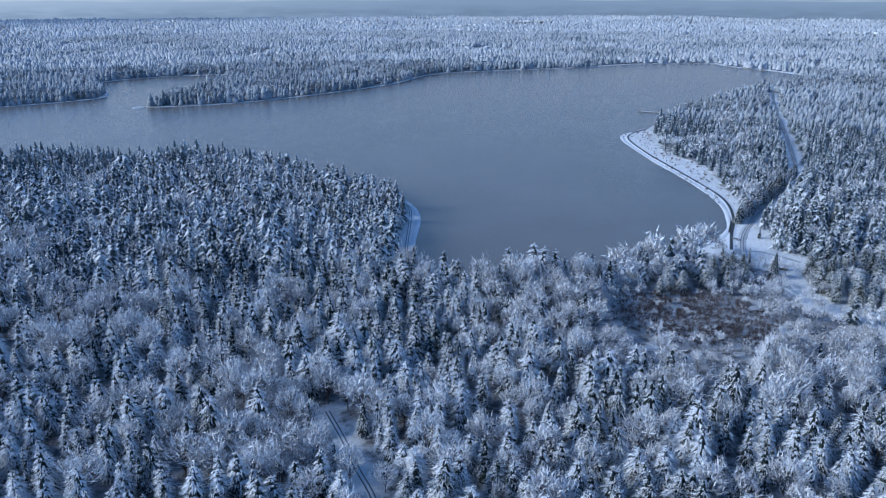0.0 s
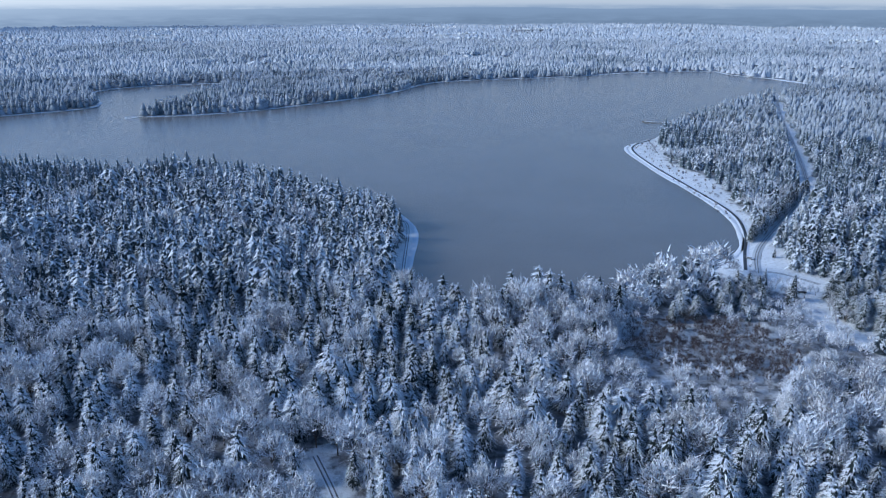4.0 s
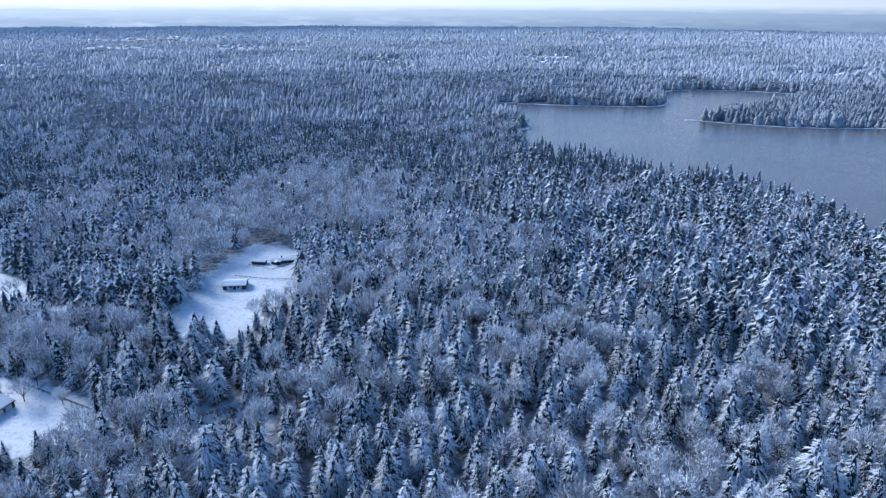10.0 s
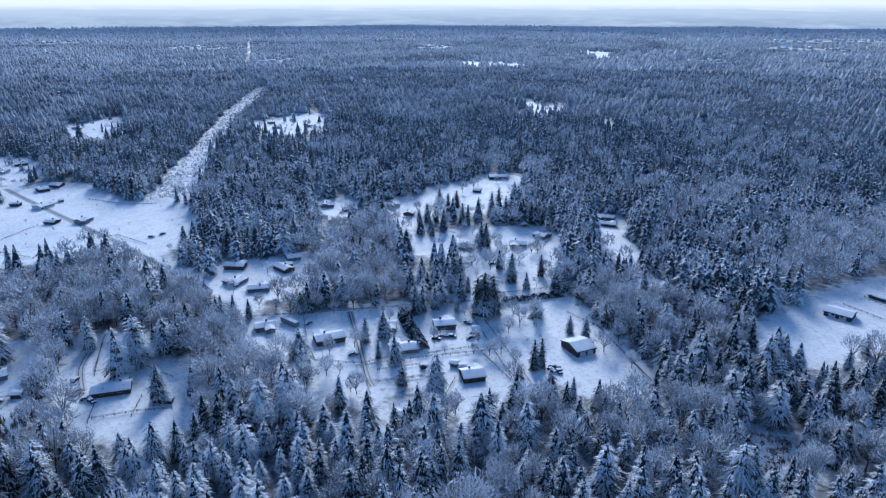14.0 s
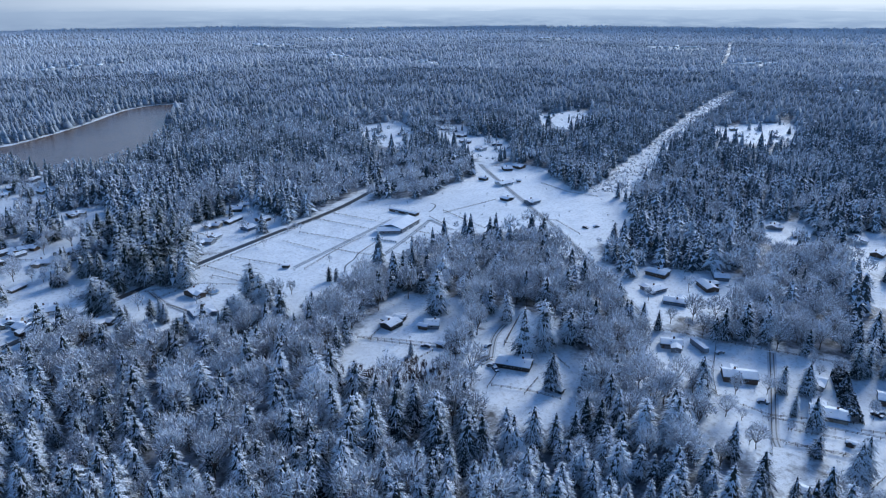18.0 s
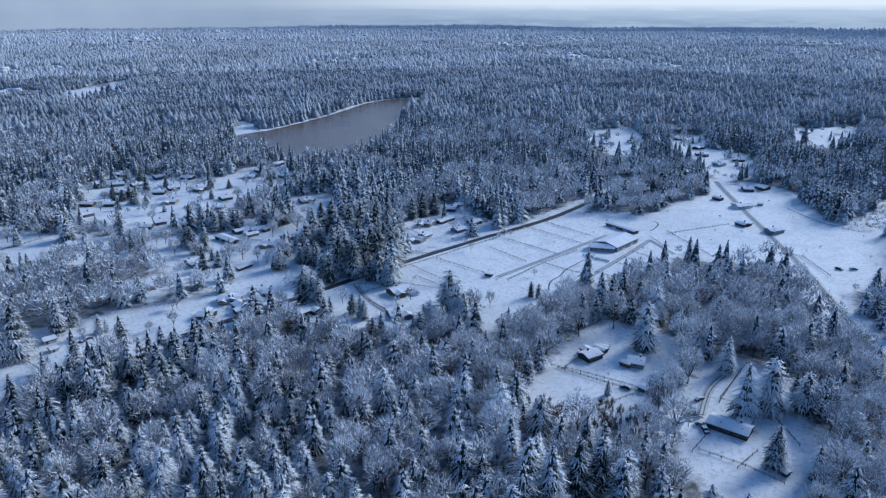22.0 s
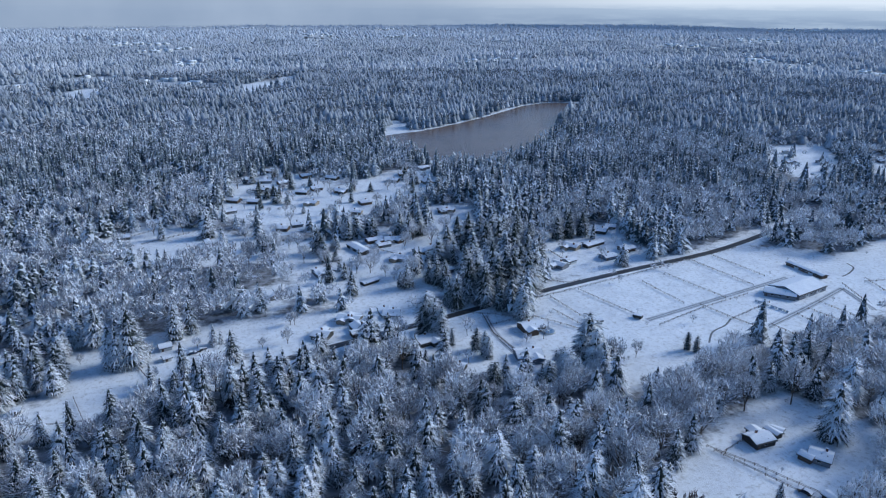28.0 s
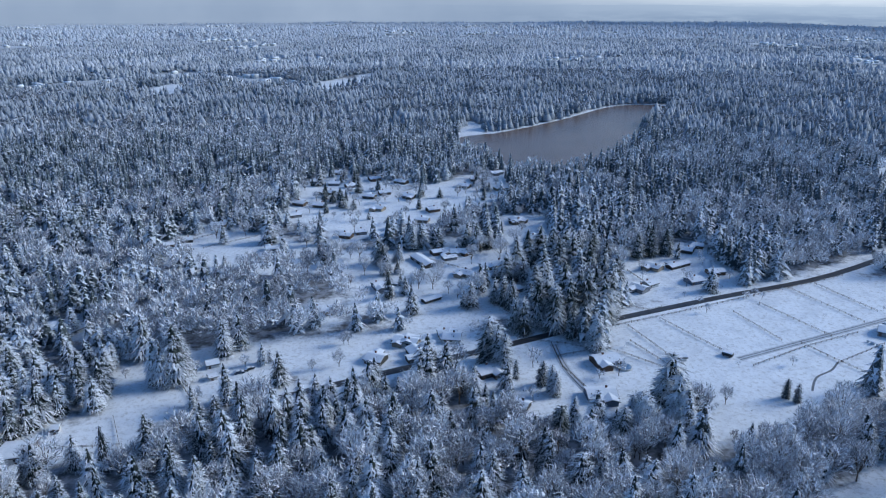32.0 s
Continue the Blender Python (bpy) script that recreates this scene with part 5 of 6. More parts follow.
def home(x, y, length, depth, rot, tall, wall, rng, group):
    """A snow-roofed building with its long front towards local -y."""
    length, depth = length * 0.88, depth * 0.8
    small = length < 6.2 or depth < 4.4
    barn = depth >= 9.6 or length > 19
    name = "shed" if small else "barn" if barn else "house"
    words = {"shed": "small %s wooden shed under thick roof snow", "barn": "long %s barn with a snow-covered gable roof", "house": "single-storey %s house with a snow-covered gable roof"}[name]
    ob = thing(name, pose(x, y, 0, 0, 0, rot), words % WALL_WORDS[wall], name, group)
    tall *= 0.64
    hx, hy, rise = length / 2, depth / 2, depth * (0.13 if barn else 0.16)
    mat = WALLS[wall]
    put("wall", prism("wall", [(-hy, -0.3), (hy, -0.3), (hy, tall), (0, tall + rise), (-hy, tall)], -hx, hx, mat), ob)
    o, slope = 0.5, rise / hy
    e, th = hy + o, 0.22
    top = tall + rise + 0.02
    low = top - slope * e
    put("roof", prism("roof", [(-e, low), (0, top), (e, low), (e, low + th), (0, top + th), (-e, low + th)], -hx - o, hx + o, ROOF_DARK), ob)
    s, sn = e - rng.choice((0.12, 0.2, 0.5)), rng.uniform(0.16, 0.32)
    z0 = lambda u: top + th + 0.004 - slope * u
    snow = [(-s, z0(s)), (0, z0(0)), (s, z0(s)), (s + 0.03, z0(s) + sn * 0.6), (s - 0.25, z0(s - 0.25) + sn), (0.3, z0(0.3) + sn), (-0.3, z0(0.3) + sn), (-s + 0.25, z0(s - 0.25) + sn), (-s - 0.03, z0(s) + sn * 0.6)]
    put("roof_snow", prism("roof_snow", snow, -hx - o + 0.12, hx + o - 0.12, ROOF_SNOW), ob, label="thick smooth snow lying on the roof")
    if name == "house" and length > 7.5:
        u, w, d2 = hx * rng.choice((-0.45, 0.45)), depth * 0.30, hy + rng.uniform(1.8, 3.5)
        turn = radians(90) if rng.random() < 0.5 else radians(-90)
        up = rise * 0.62
        wing = put("wing", prism("wing", [(-w, -0.3), (w, -0.3), (w, tall), (0, tall + up * 0.8), (-w, tall)], 0, d2, mat), ob, u, 0, 0, turn)
        put("wing_roof", prism("wing_roof", [(-w - 0.6, tall - 0.1), (0, tall + up), (w + 0.6, tall - 0.1), (w + 0.6, tall + 0.1), (0, tall + up + 0.2), (-w - 0.6, tall + 0.1)], 0, d2 + 0.6, ROOF_DARK), wing)
        put("wing_snow", prism("wing_snow", [(-w - 0.4, tall + 0.17), (0, tall + up + 0.204), (w + 0.4, tall + 0.17), (w + 0.3, tall + 0.4), (0, tall + up + 0.42), (-w - 0.3, tall + 0.4)], 0, d2 + 0.45, ROOF_SNOW), wing)
    fit_in = max(1, int((length - 3) / 3.6)) if not small else 0
    for k in range(fit_in):
        u = -hx + 2.2 + (length - 4.4) * (k + 0.5) / fit_in
        for side in (-1, 1):
            w = put("window", FRAME_MESH, ob, u, side * (hy + 0.03), 1.05)
            put("pane", PANE_MESH, w, 0, side * 0.05, 0.115)
    if not barn:
        d = put("door", DOOR_MESH, ob, -hx + 1.15, -hy - 0.03, 0.02)
        put("handle", KNOB_MESH, d, 0.38, -0.07, 0.95)
    else:
        for k in range(2):
            put("bay_door", BAY_MESH, ob, -hx + length * (0.3 + 0.4 * k), -hy - 0.03, 0.02)
    if not small and not barn:
        c = put("chimney", STACK_MESH, ob, hx * rng.uniform(-0.5, 0.5), hy * 0.35, tall + rise * 0.6)
        put("cap", CAP_MESH, c, 0, 0, 1.7, label="cap of snow")
        for k in range(2):
            put("vent", VENT_MESH, ob, hx * rng.uniform(-0.8, 0.8), -hy * rng.uniform(0.2, 0.6), tall + rise * 0.62)
    return ob


rng_h = random.Random(5)
for group, homes in (("village houses", HOMES_VILLAGE), ("upper yard houses", HOMES_UPPER_YARDS), ("farm buildings", HOMES_FARM), ("paddock houses", HOMES_PADDOCK), ("west yard sheds", HOMES_WEST), ("strip houses", HOMES_STRIP),
                     ("common houses", HOMES_COMMON), ("estate houses", HOMES_ESTATE + HOMES_ESTATE_B), ("roadside houses", HOMES_ROAD), ("yard sheds", YARD_SHEDS)):
    for row in homes:
        home(*row, rng_h, group)


for row in GLADE_HOMES:
    home(*row, rng_h, "glade houses")

# ---------------------------------------------------------------- fences
POST_MESH = block("post", 0.19, 0.19, 1.4, WOOD, 0.02)
def fence(line, group, label):
    """Posts every few metres and two rails, along a bent line."""
    (x0, y0) = line[0]
    ob = thing("fence", Matrix.Translation((x0, y0, 0)), label, "fence", group)
    for (ax, ay), (bx, by) in zip(line, line[1:]):
        run, turn = math.hypot(bx - ax, by - ay), math.atan2(by - ay, bx - ax)
        n = max(1, round(run / 3.6))
        for k in range(n + (line[-1] == (bx, by))):
            put("post", POST_MESH, ob, ax - x0 + (bx - ax) * k / n, ay - y0 + (by - ay) * k / n, -0.15, turn)
        for z in (0.5, 0.95):
            put("rail", block("rail", run, 0.08, 0.11, WOOD), ob, (ax + bx) / 2 - x0, (ay + by) / 2 - y0, z, turn)
    return ob


for group, lines in (("village fences", FENCES_VILLAGE), ("farm fences", FENCES_FARM), ("farm yard fences", FENCES_FARM_B), ("yard fences", FENCES_YARDS), ("plot fences", FENCES_PLOTS), ("common fences", FENCES_COMMON)):
    for line in lines:
        fence(line, group, "weathered dark wooden post and rail fence in snow")

# ---------------------------------------------------------------- drives and tracks
for line in DRIVES:
    smooth = curve_through(line, 6, False)
    ribbon("drive", smooth, 1.7, 0.06, SLUSH, "packed snow driveway with wheel ruts", "road")
    for side in (-0.75, 0.75):
        ribbon("drive_track", smooth, 0.2, 0.085, TRACK, "dark wheel rut in packed snow", "track", side)


# ---------------------------------------------------------------- vehicles
PAINTS = [plain("car_paint_" + k, a, tuple(v * 0.9 for v in a), 0.8, 0.3) for k, a in (("black", (0.02, 0.02, 0.022)), ("silver", (0.25, 0.26, 0.28)), ("blue", (0.03, 0.05, 0.10)))]
RUBBER = plain("black_tyre", (0.02, 0.02, 0.02), (0.03, 0.03, 0.03), 3, 0.9)
wheel_bm = bmesh.new()
bmesh.ops.create_cone(wheel_bm, cap_ends=True, segments=14, radius1=0.34, radius2=0.34, depth=0.24, matrix=Matrix.Rotation(radians(90), 4, "X"))
WHEEL_MESH = bpy.data.meshes.new("wheel")
wheel_bm.to_mesh(WHEEL_MESH)
wheel_bm.free()
WHEEL_MESH.materials.append(RUBBER)


def lengthwise(name, profile, half, mat):
    """A side view in x and z, drawn out across y."""
    me = prism(name, profile, -half, half, mat)
    for v in me.vertices:
        x, y, z = v.co
        v.co = (y, x, z)
    me.flip_normals()
    return me


BODY = [lengthwise("body", [(-2.25, 0.35), (2.2, 0.35), (2.3, 0.65), (2.1, 0.88), (1.0, 0.98), (0.35, 1.45), (-1.2, 1.48), (-2.0, 1.0), (-2.3, 0.9)], 0.88, m) for m in PAINTS]
SIDE_GLASS = lengthwise("side_window", [(-1.75, 1.02), (0.8, 1.02), (0.28, 1.38), (-1.15, 1.4)], 0.895, GLASS)
CAR_SNOW = lengthwise("snow_cover", [(-2.28, 0.93), (-1.98, 1.03), (-1.2, 1.50), (0.35, 1.47), (0.4, 1.56), (-0.4, 1.64), (-1.2, 1.62), (-1.95, 1.16), (-2.25, 1.02)], 0.84, SNOW)
HOOD_SNOW = lengthwise("hood_snow", [(1.05, 0.985), (2.1, 0.885), (2.15, 0.95), (1.6, 1.08), (1.1, 1.1)], 0.82, SNOW)
for k, (x, y, turn) in enumerate(CARS):
    ob = thing("car", pose(x, y, 0, 0, 0, turn), "parked %s car under a layer of snow" % ("black", "silver", "dark blue")[k % 3], "car", "parked cars")
    put("body", BODY[k % 3], ob)
    put("side_window", SIDE_GLASS, ob)
    put("snow_cover", CAR_SNOW, ob, label="snow on the roof")
    put("hood_snow", HOOD_SNOW, ob)
    for wx in (-1.4, 1.4):
        for wy in (-0.8, 0.8):
            put("wheel", WHEEL_MESH, ob, wx, wy, 0.34)
for x, y, length, width, rot, tall in TRAILERS:
    ob = thing("trailer", pose(x, y, 0, 0, 0, rot), "long grey box trailer with snow on top", "trailer", "parked trailers")
    put("body", block("body", length, width, tall - 0.5, WALLS[GREY if tall > 2 else DARK], 0.06), ob, 0, 0, 0.5)
    put("snow_cover", block("snow_cover", length - 0.1, width - 0.1, 0.25, SNOW, 0.1), ob, 0, 0, tall + 0.004)
    for wx in (-length * 0.3, length * 0.3):
        for wy in (-width * 0.4, width * 0.4):
            put("wheel", WHEEL_MESH, ob, wx, wy, 0.34)

# ---------------------------------------------------------------- pier, pool, hedge
(ax, ay), (bx, by) = DOCK
run, turn = math.hypot(bx - ax, by - ay), math.degrees(math.atan2(by - ay, bx - ax))
pier = thing("pier", pose(ax, ay, 0, 0, 0, turn), "narrow wooden fishing pier covered with snow", "pier")
put("deck", block("deck", run, 3.2, 0.3, WOOD), pier, run / 2, 0, 0.5)
put("head", block("head", 9, 6, 0.3, WOOD), pier, 2, 0, 0.504, label="wider platform at the end")
put("snow_cover", block("snow_cover", run - 0.1, 3.15, 0.2, SNOW, 0.05), pier, run / 2, 0, 0.81)
pile_mesh = block("pile", 0.35, 0.35, 3.2, WOOD)
for k in range(int(run / 5)):
    for side in (-1.7, 1.7):
        put("pile", pile_mesh, pier, k * 5 + 1, side, -2.0)
rail_mesh = block("rail", run, 0.1, 0.12, WOOD)
for side in (-1.55, 1.55):
    put("rail", rail_mesh, pier, run / 2, side, 1.7)

pool = thing("swimming_pool", pose(POOL[0], POOL[1], 0, 0, 0, 30), "round garden pool with a blue cover in snow", "pool")
pool_bm = bmesh.new()
bmesh.ops.create_cone(pool_bm, cap_ends=True, segments=24, radius1=3.1, radius2=3.1, depth=0.9, matrix=Matrix.Translation((0, 0, 0.45)))
part("wall", pool_bm, WALLS[WHITE], pool)
pool_bm = bmesh.new()
bmesh.ops.create_cone(pool_bm, cap_ends=True, segments=24, radius1=2.9, radius2=2.8, depth=0.08, matrix=Matrix.Translation((0, 0, 0.95)))
part("cover", pool_bm, plain("blue_pool_cover", (0.05, 0.16, 0.32), (0.35, 0.42, 0.50), 0.6, 0.5), pool, "blue cover with patches of snow")


ribbon("beach", curve_through(BEACH, 5, False), 9, 0.12, SNOW, "wide snow-covered beach at the far end of the lake", "beach")
for k, (x, y) in enumerate(BEACH_HOMES):
    home(x, y + 6, 16, 11, 20 * k, 4.2, WHITE, rng_h, "beach buildings")
for line in LOT_TRACKS:
    for side in (-0.75, 0.75):
        ribbon("lot_track", curve_through(line, 6, False), 0.22, 0.05, TRACK, "wheel tracks across the snowy car park", "track", side)
for (ax, ay), (bx, by) in ((GATES[0], GATES[1]), (GATES[2], GATES[3])):
    run, turn = math.hypot(bx - ax, by - ay), math.degrees(math.atan2(by - ay, bx - ax))
    gate = thing("barrier_gate", pose(ax, ay, 0, 0, 0, turn), "grey metal barrier gate across a snowy path", "gate", "barrier gates")
    for px in (0, run):
        put("post", block("post", 0.25, 0.25, 1.3, METAL, 0.03), gate, px, 0, -0.1)
    put("bar", block("bar", run, 0.1, 0.14, METAL), gate, run / 2, 0, 0.95)
    put("brace", block("brace", run, 0.08, 0.1, METAL), gate, run / 2, 0, 0.5)
pile = thing("woodpile", pose(WOODPILE[0], WOODPILE[1], 0), "heap of brown branches and boards dusted with snow", "woodpile")
put("base", block("base", 7, 4.5, 0.7, BARK, 0.3), pile)
rng_w = random.Random(4)
for k in range(46):
    stick = put("branch", block("branch", rng_w.uniform(2.5, 5), 0.16, 0.14, WOOD), pile, rng_w.uniform(-2.2, 2.2), rng_w.uniform(-1.4, 1.4), rng_w.uniform(0.5, 1.3), rng_w.uniform(0, 6.28))
    stick.rotation_euler[1] = rng_w.uniform(-0.35, 0.35)


def leafy(rng, line, wide, tall, count, blade):
    """A hedge: blades on a rounded bank along a line."""
    v, f = [], []
    (x0, y0), (x1, y1) = line
    d = np.array((x1 - x0, y1 - y0)) / math.hypot(x1 - x0, y1 - y0)
    for k in range(count):
        u, a = rng.random(), rng.uniform(0, math.pi)
        r = rng.uniform(0.8, 1.1)
        off, z = math.cos(a) * wide * r, math.sin(a) * tall * r * (0.85 + 0.25 * math.sin(u * 40))
        c = np.array((x0 + (x1 - x0) * u - d[1] * off, y0 + (y1 - y0) * u + d[0] * off, z))
        p, q = rng.normal(size=3) * blade, rng.normal(size=3) * blade
        b = len(v)
        v.extend([tuple(c + p), tuple(c + q), tuple(c - p)])
        f.append((b, b + 1, b + 2))
    return mesh_of("hedge", v, f, NEEDLES)


tagged(new("hedge", leafy(np.random.default_rng(8), YARD_HEDGE, 1.6, 2.4, 2200, 0.4)), "low brown clipped hedge between snowy yards", "hedge")
# wrapped bales in a row before the barn
bale_bm = bmesh.new()
bmesh.ops.create_cone(bale_bm, cap_ends=True, segments=14, radius1=0.62, radius2=0.62, depth=1.25, matrix=Matrix.Rotation(radians(90), 4, "X"))
bmesh.ops.bevel(bale_bm, geom=[e for e in bale_bm.edges if len(e.link_faces) == 2 and e.calc_face_angle(0) > 1.0], offset=0.1, segments=1, affect="EDGES")
WRAP_MESH = bpy.data.meshes.new("wrap")
bale_bm.to_mesh(WRAP_MESH)
bale_bm.free()
WRAP_MESH.materials.append(plain("white_bale_wrap", (0.62, 0.64, 0.66), (0.50, 0.52, 0.55), 1.5, 0.45))
BALE_CAP = block("snow_cap", 0.9, 1.1, 0.16, SNOW, 0.06)
(ax, ay), (bx, by) = BALES
for k in range(13):
    bale = thing("hay_bale", pose(ax + (bx - ax) * k / 12, ay + (by - ay) * k / 12 + 0.3 * math.sin(k * 2.3), 0.62, 0, 0, math.degrees(math.atan2(by - ay, bx - ax)) + 9 * math.sin(k * 1.7)), "round white-wrapped hay bale with snow on top", "hay bale", "row of bales")
    put("wrap", WRAP_MESH, bale)
    put("snow_cap", BALE_CAP, bale, 0, 0, 0.54)
hedge = tagged(new("hedge", leafy(np.random.default_rng(3), HEDGE_LINE, 2.8, 4.2, 3200, 0.5)), "tall clipped evergreen hedge with snow on top", "hedge")

# ---------------------------------------------------------------- single trees in yards and fields
rng_t = np.random.default_rng(77)
CEDAR_KINDS = [conifer(rng_t, 13, 14, 0.85, 1.15, 0.03, blunt=0.30) for _ in range(5)]
LONE_FIRS = [conifer(rng_t, 13, 13, 1.0, 1.0, 0.05, blunt=0.46) for _ in range(4)]


def stand(rows, name, kinds, leaf, label, group, girth=1.0):
    for x, y, tall in rows:
        plant(name, kinds, int(rng_t.integers(len(kinds))), x, y, -0.1, tall * 1.05, girth * rng_t.uniform(0.9, 1.12), rng_t.uniform(0, 6.28), leaf, label, "tree", group)


stand(CEDARS, "cedar_tree", CEDAR_KINDS, HEDGE, "dark conical cedar in a snowy village yard", "village cedars", 1.1)
stand(CEDARS_UPPER, "cedar_tree", CEDAR_KINDS, HEDGE, "dark conical cedar on a snowy field", "upper cedars", 1.1)
stand(CEDARS_ROAD, "cedar_tree", CEDAR_KINDS, HEDGE, "dark dense cedar in a roadside garden", "roadside cedars", 1.15)
stand(ROAD_STAND, "road_fir", LONE_FIRS, HEDGE, "tall snowy fir in a stand beside the road", "roadside firs", 1.15)
stand(FIRS_YARD, "lone_fir", LONE_FIRS, NEEDLES, "large snow-laden fir standing alone in a yard", "yard firs", 1.1)
stand(HOME_FIRS, "road_fir", LONE_FIRS, HEDGE, "tall dark fir with snow between roadside gardens", "garden firs", 1.25)
stand([(x, y, 17 + (k % 3)) for k, (x, y) in enumerate(OLIVE_FIRS)], "olive_fir", LONE_FIRS, OLIVE, "olive-green fir with hardly any snow in the woods", "olive firs", 1.2)
stand([(x, y, 4.5 + (k % 2)) for k, (x, y) in enumerate(ROAD_BUSHES)], "bush", SHRUBS, TWIGS, "round frosted bush at the edge of a paddock", "paddock bushes", 1.3)
stand(LOT_FIRS, "lone_fir", LONE_FIRS, NEEDLES, "small fir beside the snowy car park", "car park firs")
stand(BARE_YARD, "bare_tree", BARE, TWIGS, "bare frosted tree standing in a snowy yard", "yard trees")
stand([(x + 2.2 * math.sin(x * 7 + y), y + 2.2 * math.cos(y * 5 + x), 13.5 + 2.5 * math.sin(x * 3 + y * 2)) for x in range(204, 292, 7) for y in range(316, 398, 7) if inside(np.array([x - 1.5]), np.array([y]), CLEARINGS["planted_stand"])[0]],
      "dark_fir", CEDAR_KINDS, HEDGE, "dark dense planted fir in a stand beside the snowy lane", "planted stand", 1.25)
stand([(118, 352, 12), (124, 360, 14), (131, 356, 13), (128, 366, 15), (146, 362, 14), (152, 369, 16), (158, 362, 13), (161, 372, 15), (155, 378, 14), (167, 380, 16), (171, 371, 13), (164, 388, 15), (176, 386, 12)],
      "dark_fir", CEDAR_KINDS, HEDGE, "dark fir with little snow at the edge of the marsh", "marsh firs", 1.3)
(ax, ay), (bx, by) = TREE_ROW
n = int(math.hypot(bx - ax, by - ay) / 5)
stand([(ax + (bx - ax) * k / n, ay + (by - ay) * k / n, 13 + 2 * math.sin(k * 2.1)) for k in range(n + 1)], "fir_tree", FIRS, NEEDLES, "planted snowy fir in a row along the lane", "row of firs", 0.95)


# ---------------------------------------------------------------- brush, shrubs and garden trees
def fill(polys, step, share, low, high, seed, clump=0):
    rng = np.random.default_rng(seed)
    out = []
    for key in polys:
        poly = np.array(CLEARINGS[key])
        (x0, y0), (x1, y1) = poly.min(0), poly.max(0)
        px, py = np.meshgrid(np.arange(x0, x1, step), np.arange(y0, y1, step))
        px, py = px.ravel() + rng.uniform(-0.5, 0.5, px.size) * step, py.ravel() + rng.uniform(-0.5, 0.5, px.size) * step
        ok = inside(px, py, CLEARINGS[key]) & (rng.random(px.size) < share)
        if key == "scrub":
            ok &= ~inside(px, py, CLEARINGS["wetland"]) | (edge_distance(px, py, CLEARINGS["wetland"]) < 3)
            ok &= ~inside(px, py, CLEARINGS["trail_cut"])
        if clump:
            ok &= wave(px, py, clump, seed) > -0.05
        for x, y, length, depth, *rest in HOMES:
            ok &= np.hypot(px - x, py - y) > max(length, depth) * 0.6 + 1.5
        for line, w in ROAD_LINES.values():
            ok &= edge_distance(px, py, line, False) > w + 1
        px, py = px[ok], py[ok]
        n = px.size
        out.append(np.stack([px, py, np.full(n, -0.1), rng.uniform(low, high, n), rng.uniform(0.9, 1.5, n), rng.uniform(0, 6.28, n), np.zeros(n), rng.normal(0, 0.02, n), rng.normal(0, 0.02, n)], 1))
    return np.concatenate(out)


CLEARINGS["sapling_strip"] = SAPLINGS
thin_stems = fill(["sapling_strip"], 2.4, 0.8, 5, 9, 45)
thin_stems[:, 4] *= 0.35
CLEARINGS["scrub"] = LOW_SCRUB
grow("scrub", SHRUBS, assign(fill(["scrub"], 5.5, 0.6, 4, 9, 47), len(SHRUBS), 7), [TWIGS, BARK], "frosted low scrub and willow at the lake's end", "scrub")
grow("saplings", SHRUBS, assign(thin_stems, len(SHRUBS), 5), [BRUSH, BARK], "row of thin bare saplings at the field's edge", "saplings")
grow("shrubs", SHRUBS, assign(fill(["village", "farm", "long_house_yard", "paddock_field", "strip"], 13, 0.16, 1.2, 3.5, 46), len(SHRUBS), 6), [TWIGS, BARK], "small frosted shrubs scattered over snowy yards", "shrubs")
for line in DITCHES:
    ribbon("ditch", curve_through(line, 5, False), 0.35, 0.03, WATER, "narrow dark ditch winding through the snow", "ditch")
grow("brush", SHRUBS, assign(fill(["wetland", "swamp"], 2.8, 0.85, 2.5, 5.5, 41), len(SHRUBS), 1), [BRUSH, BARK], "brown leafless brush poking through marsh snow", "brush")
grow("brush", SHRUBS, assign(fill(["spit"], 4.5, 0.5, 1.4, 4.0, 42), len(SHRUBS), 2), [BRUSH, BARK], "low brown shrubs on open snowy ground", "brush")
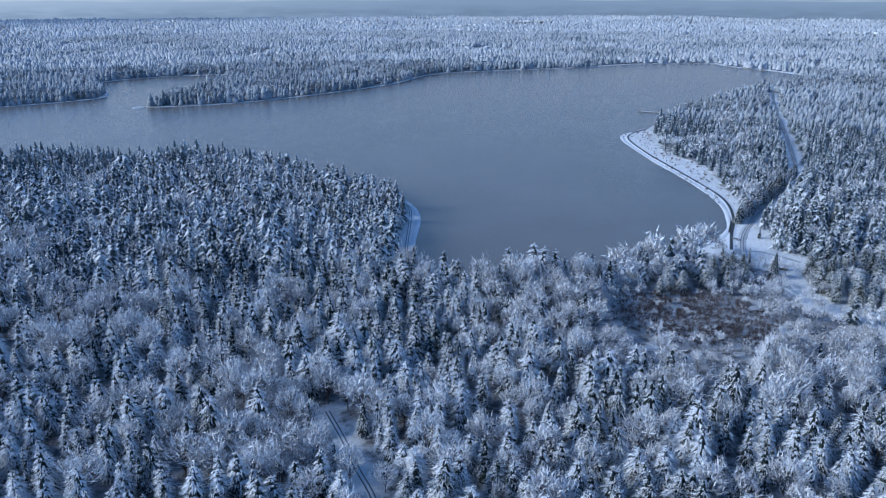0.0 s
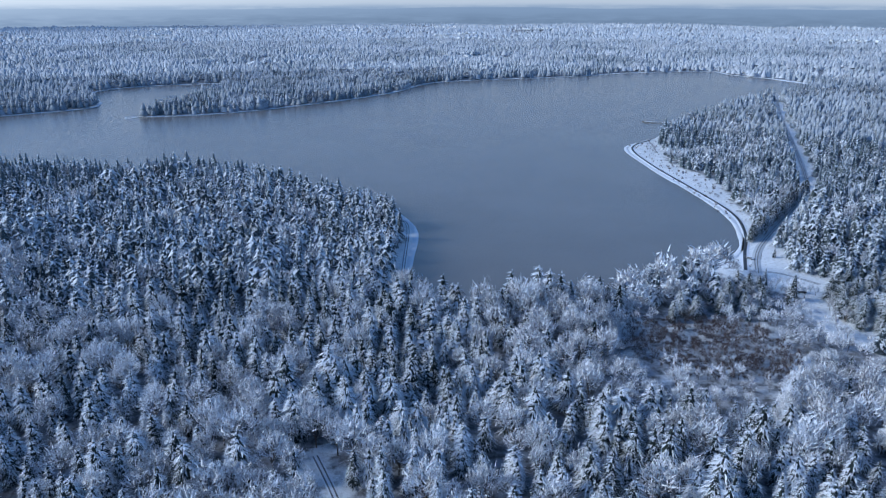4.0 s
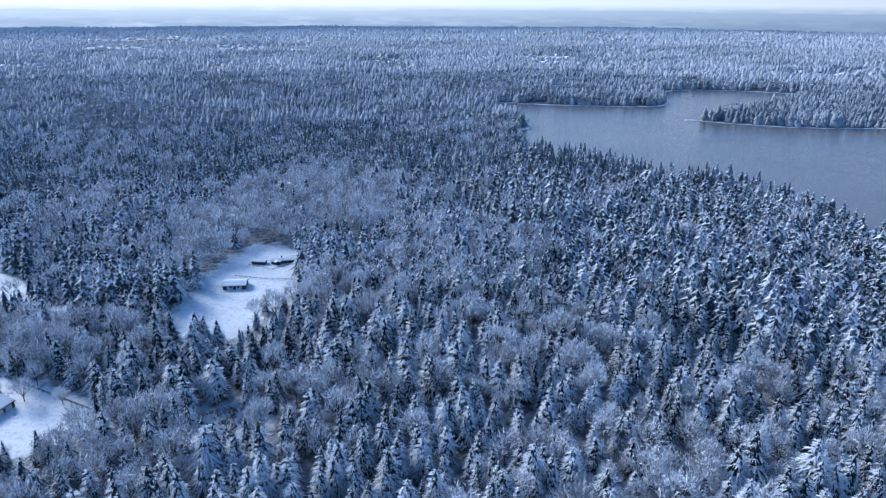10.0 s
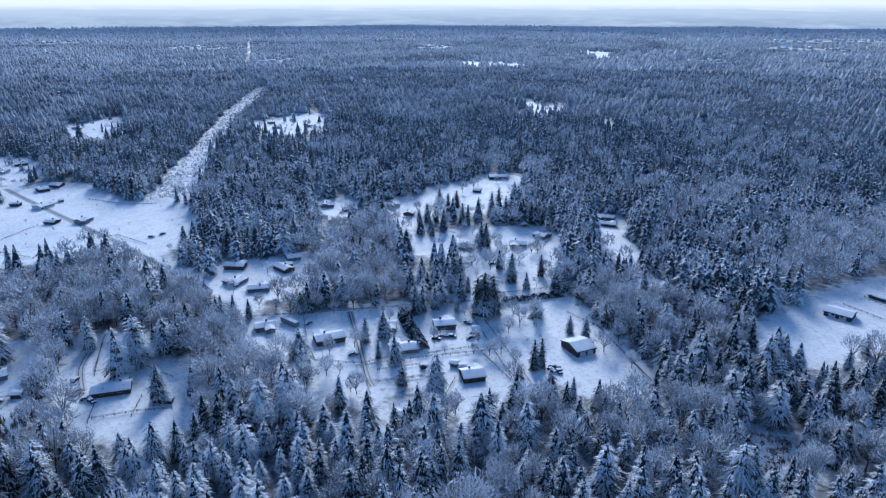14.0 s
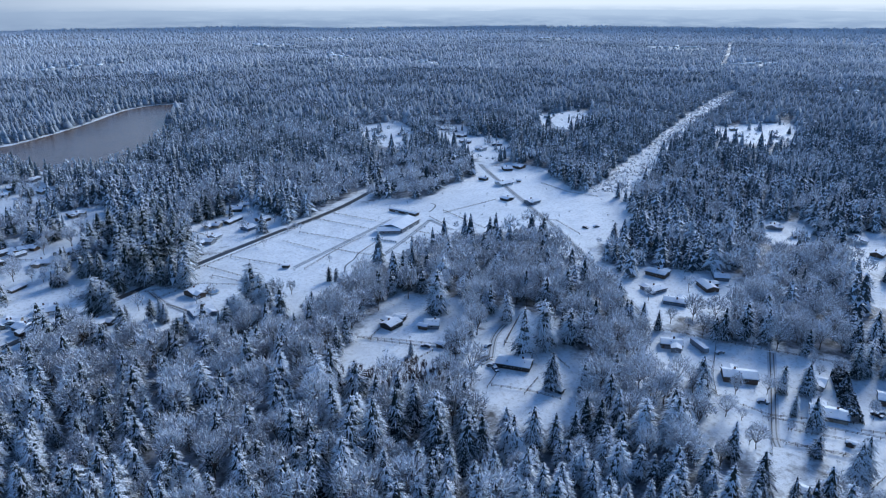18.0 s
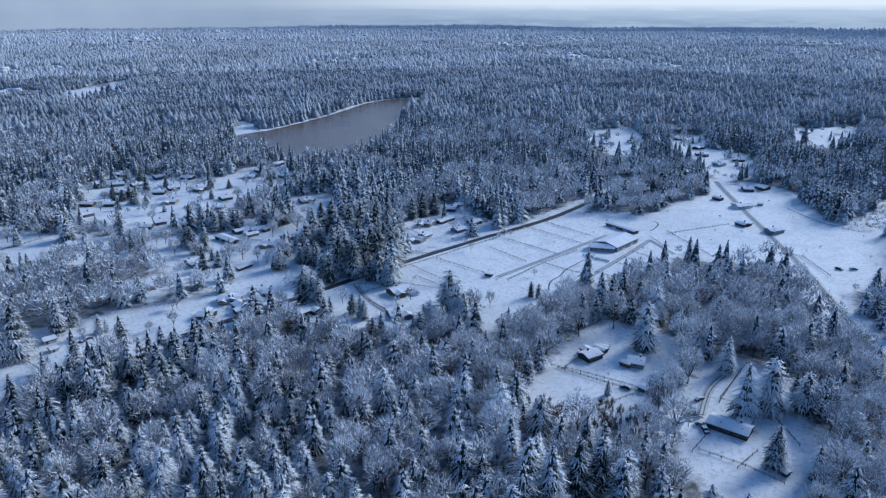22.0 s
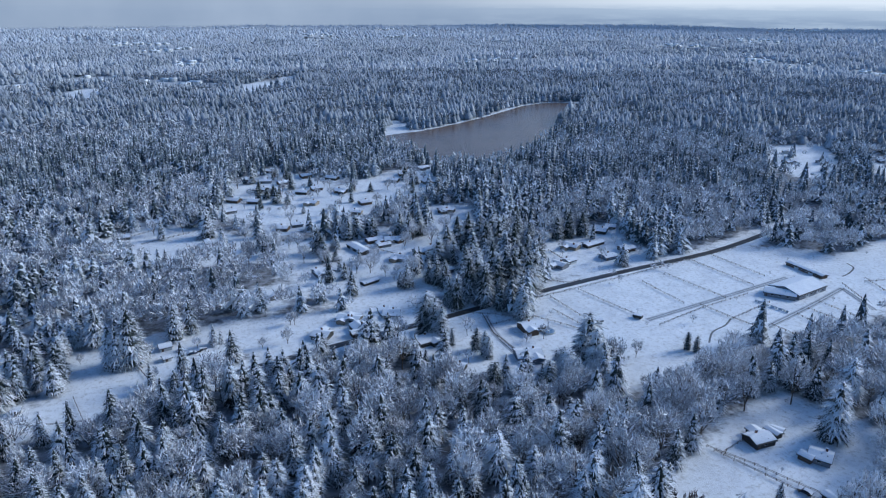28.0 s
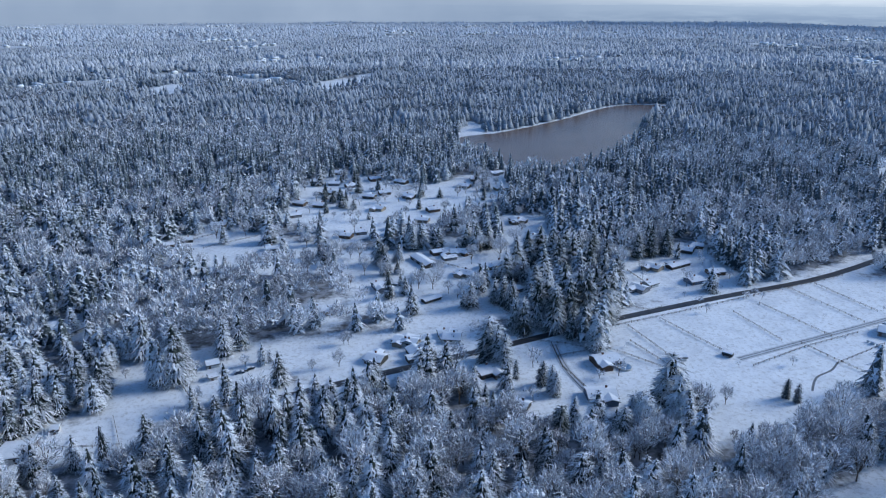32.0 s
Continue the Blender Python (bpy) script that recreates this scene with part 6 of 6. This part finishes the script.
grow("garden_trees", SHRUBS, assign(fill(["road_homes", "road_gardens", "small_yards", "upper_yards", "glade_h", "glade_m"], 11, 0.36, 3, 11, 43), len(SHRUBS), 3), [TWIGS, BARK], "small frosted garden trees and shrubs between houses", "trees")
grow("garden_trees", BARE, assign(fill(["east_homes", "common", "glade_j", "glade_k", "glade_i"], 9.5, 0.42, 6, 14, 48, clump=45), len(BARE), 3), [TWIGS, BARK], "frosted bare garden trees in thickets between houses", "trees")
grow("garden_trees", BARE, assign(fill(["village", "upper_yards", "strip", "top_field"], 10, 0.36, 5, 12, 49, clump=60), len(BARE), 3), [TWIGS, BARK], "frosted bare trees along village plots", "trees")
grow("garden_firs", FIRS, assign(fill(["east_homes", "common", "road_homes", "glade_j", "glade_k"], 11, 0.36, 8, 18, 44, clump=38), len(FIRS), 4), [NEEDLES, BARK], "dark snow-dusted garden firs between houses", "trees")
grow("garden_firs", FIRS, assign(fill(["village", "upper_yards", "glade_h"], 12, 0.25, 6, 15, 50, clump=50), len(FIRS), 4), [NEEDLES, BARK], "snow-dusted firs between village plots", "trees")
grow("garden_trees", BARE, assign(fill(["estate"], 9, 0.4, 4, 11, 51, clump=40), len(BARE), 3), [TWIGS, BARK], "frosted bare trees between small homes", "trees")
grow("garden_firs", FIRS, assign(fill(["estate"], 11, 0.4, 6, 14, 52, clump=34), len(FIRS), 4), [HEDGE, BARK], "dark garden firs between small homes", "trees")
grow("brush", BARE_LOW, assign(fill(["power_cut"], 4.2, 0.75, 2.0, 6.0, 53), len(BARE_LOW), 2), [TWIGS, BARK], "low frosted brush along a forest cutting", "brush")
FAR_GLADES = ["far_field", "far_patch", "glade_a", "glade_b", "glade_c", "glade_d", "glade_e", "glade_f", "glade_g", "glade_n"]
grow("garden_trees", BARE_MID, assign(fill(FAR_GLADES, 12, 0.4, 5, 12, 54, clump=70), len(BARE_MID), 2), [MID_TWIGS, BARK], "frosted bare trees scattered over far clearings", "trees")
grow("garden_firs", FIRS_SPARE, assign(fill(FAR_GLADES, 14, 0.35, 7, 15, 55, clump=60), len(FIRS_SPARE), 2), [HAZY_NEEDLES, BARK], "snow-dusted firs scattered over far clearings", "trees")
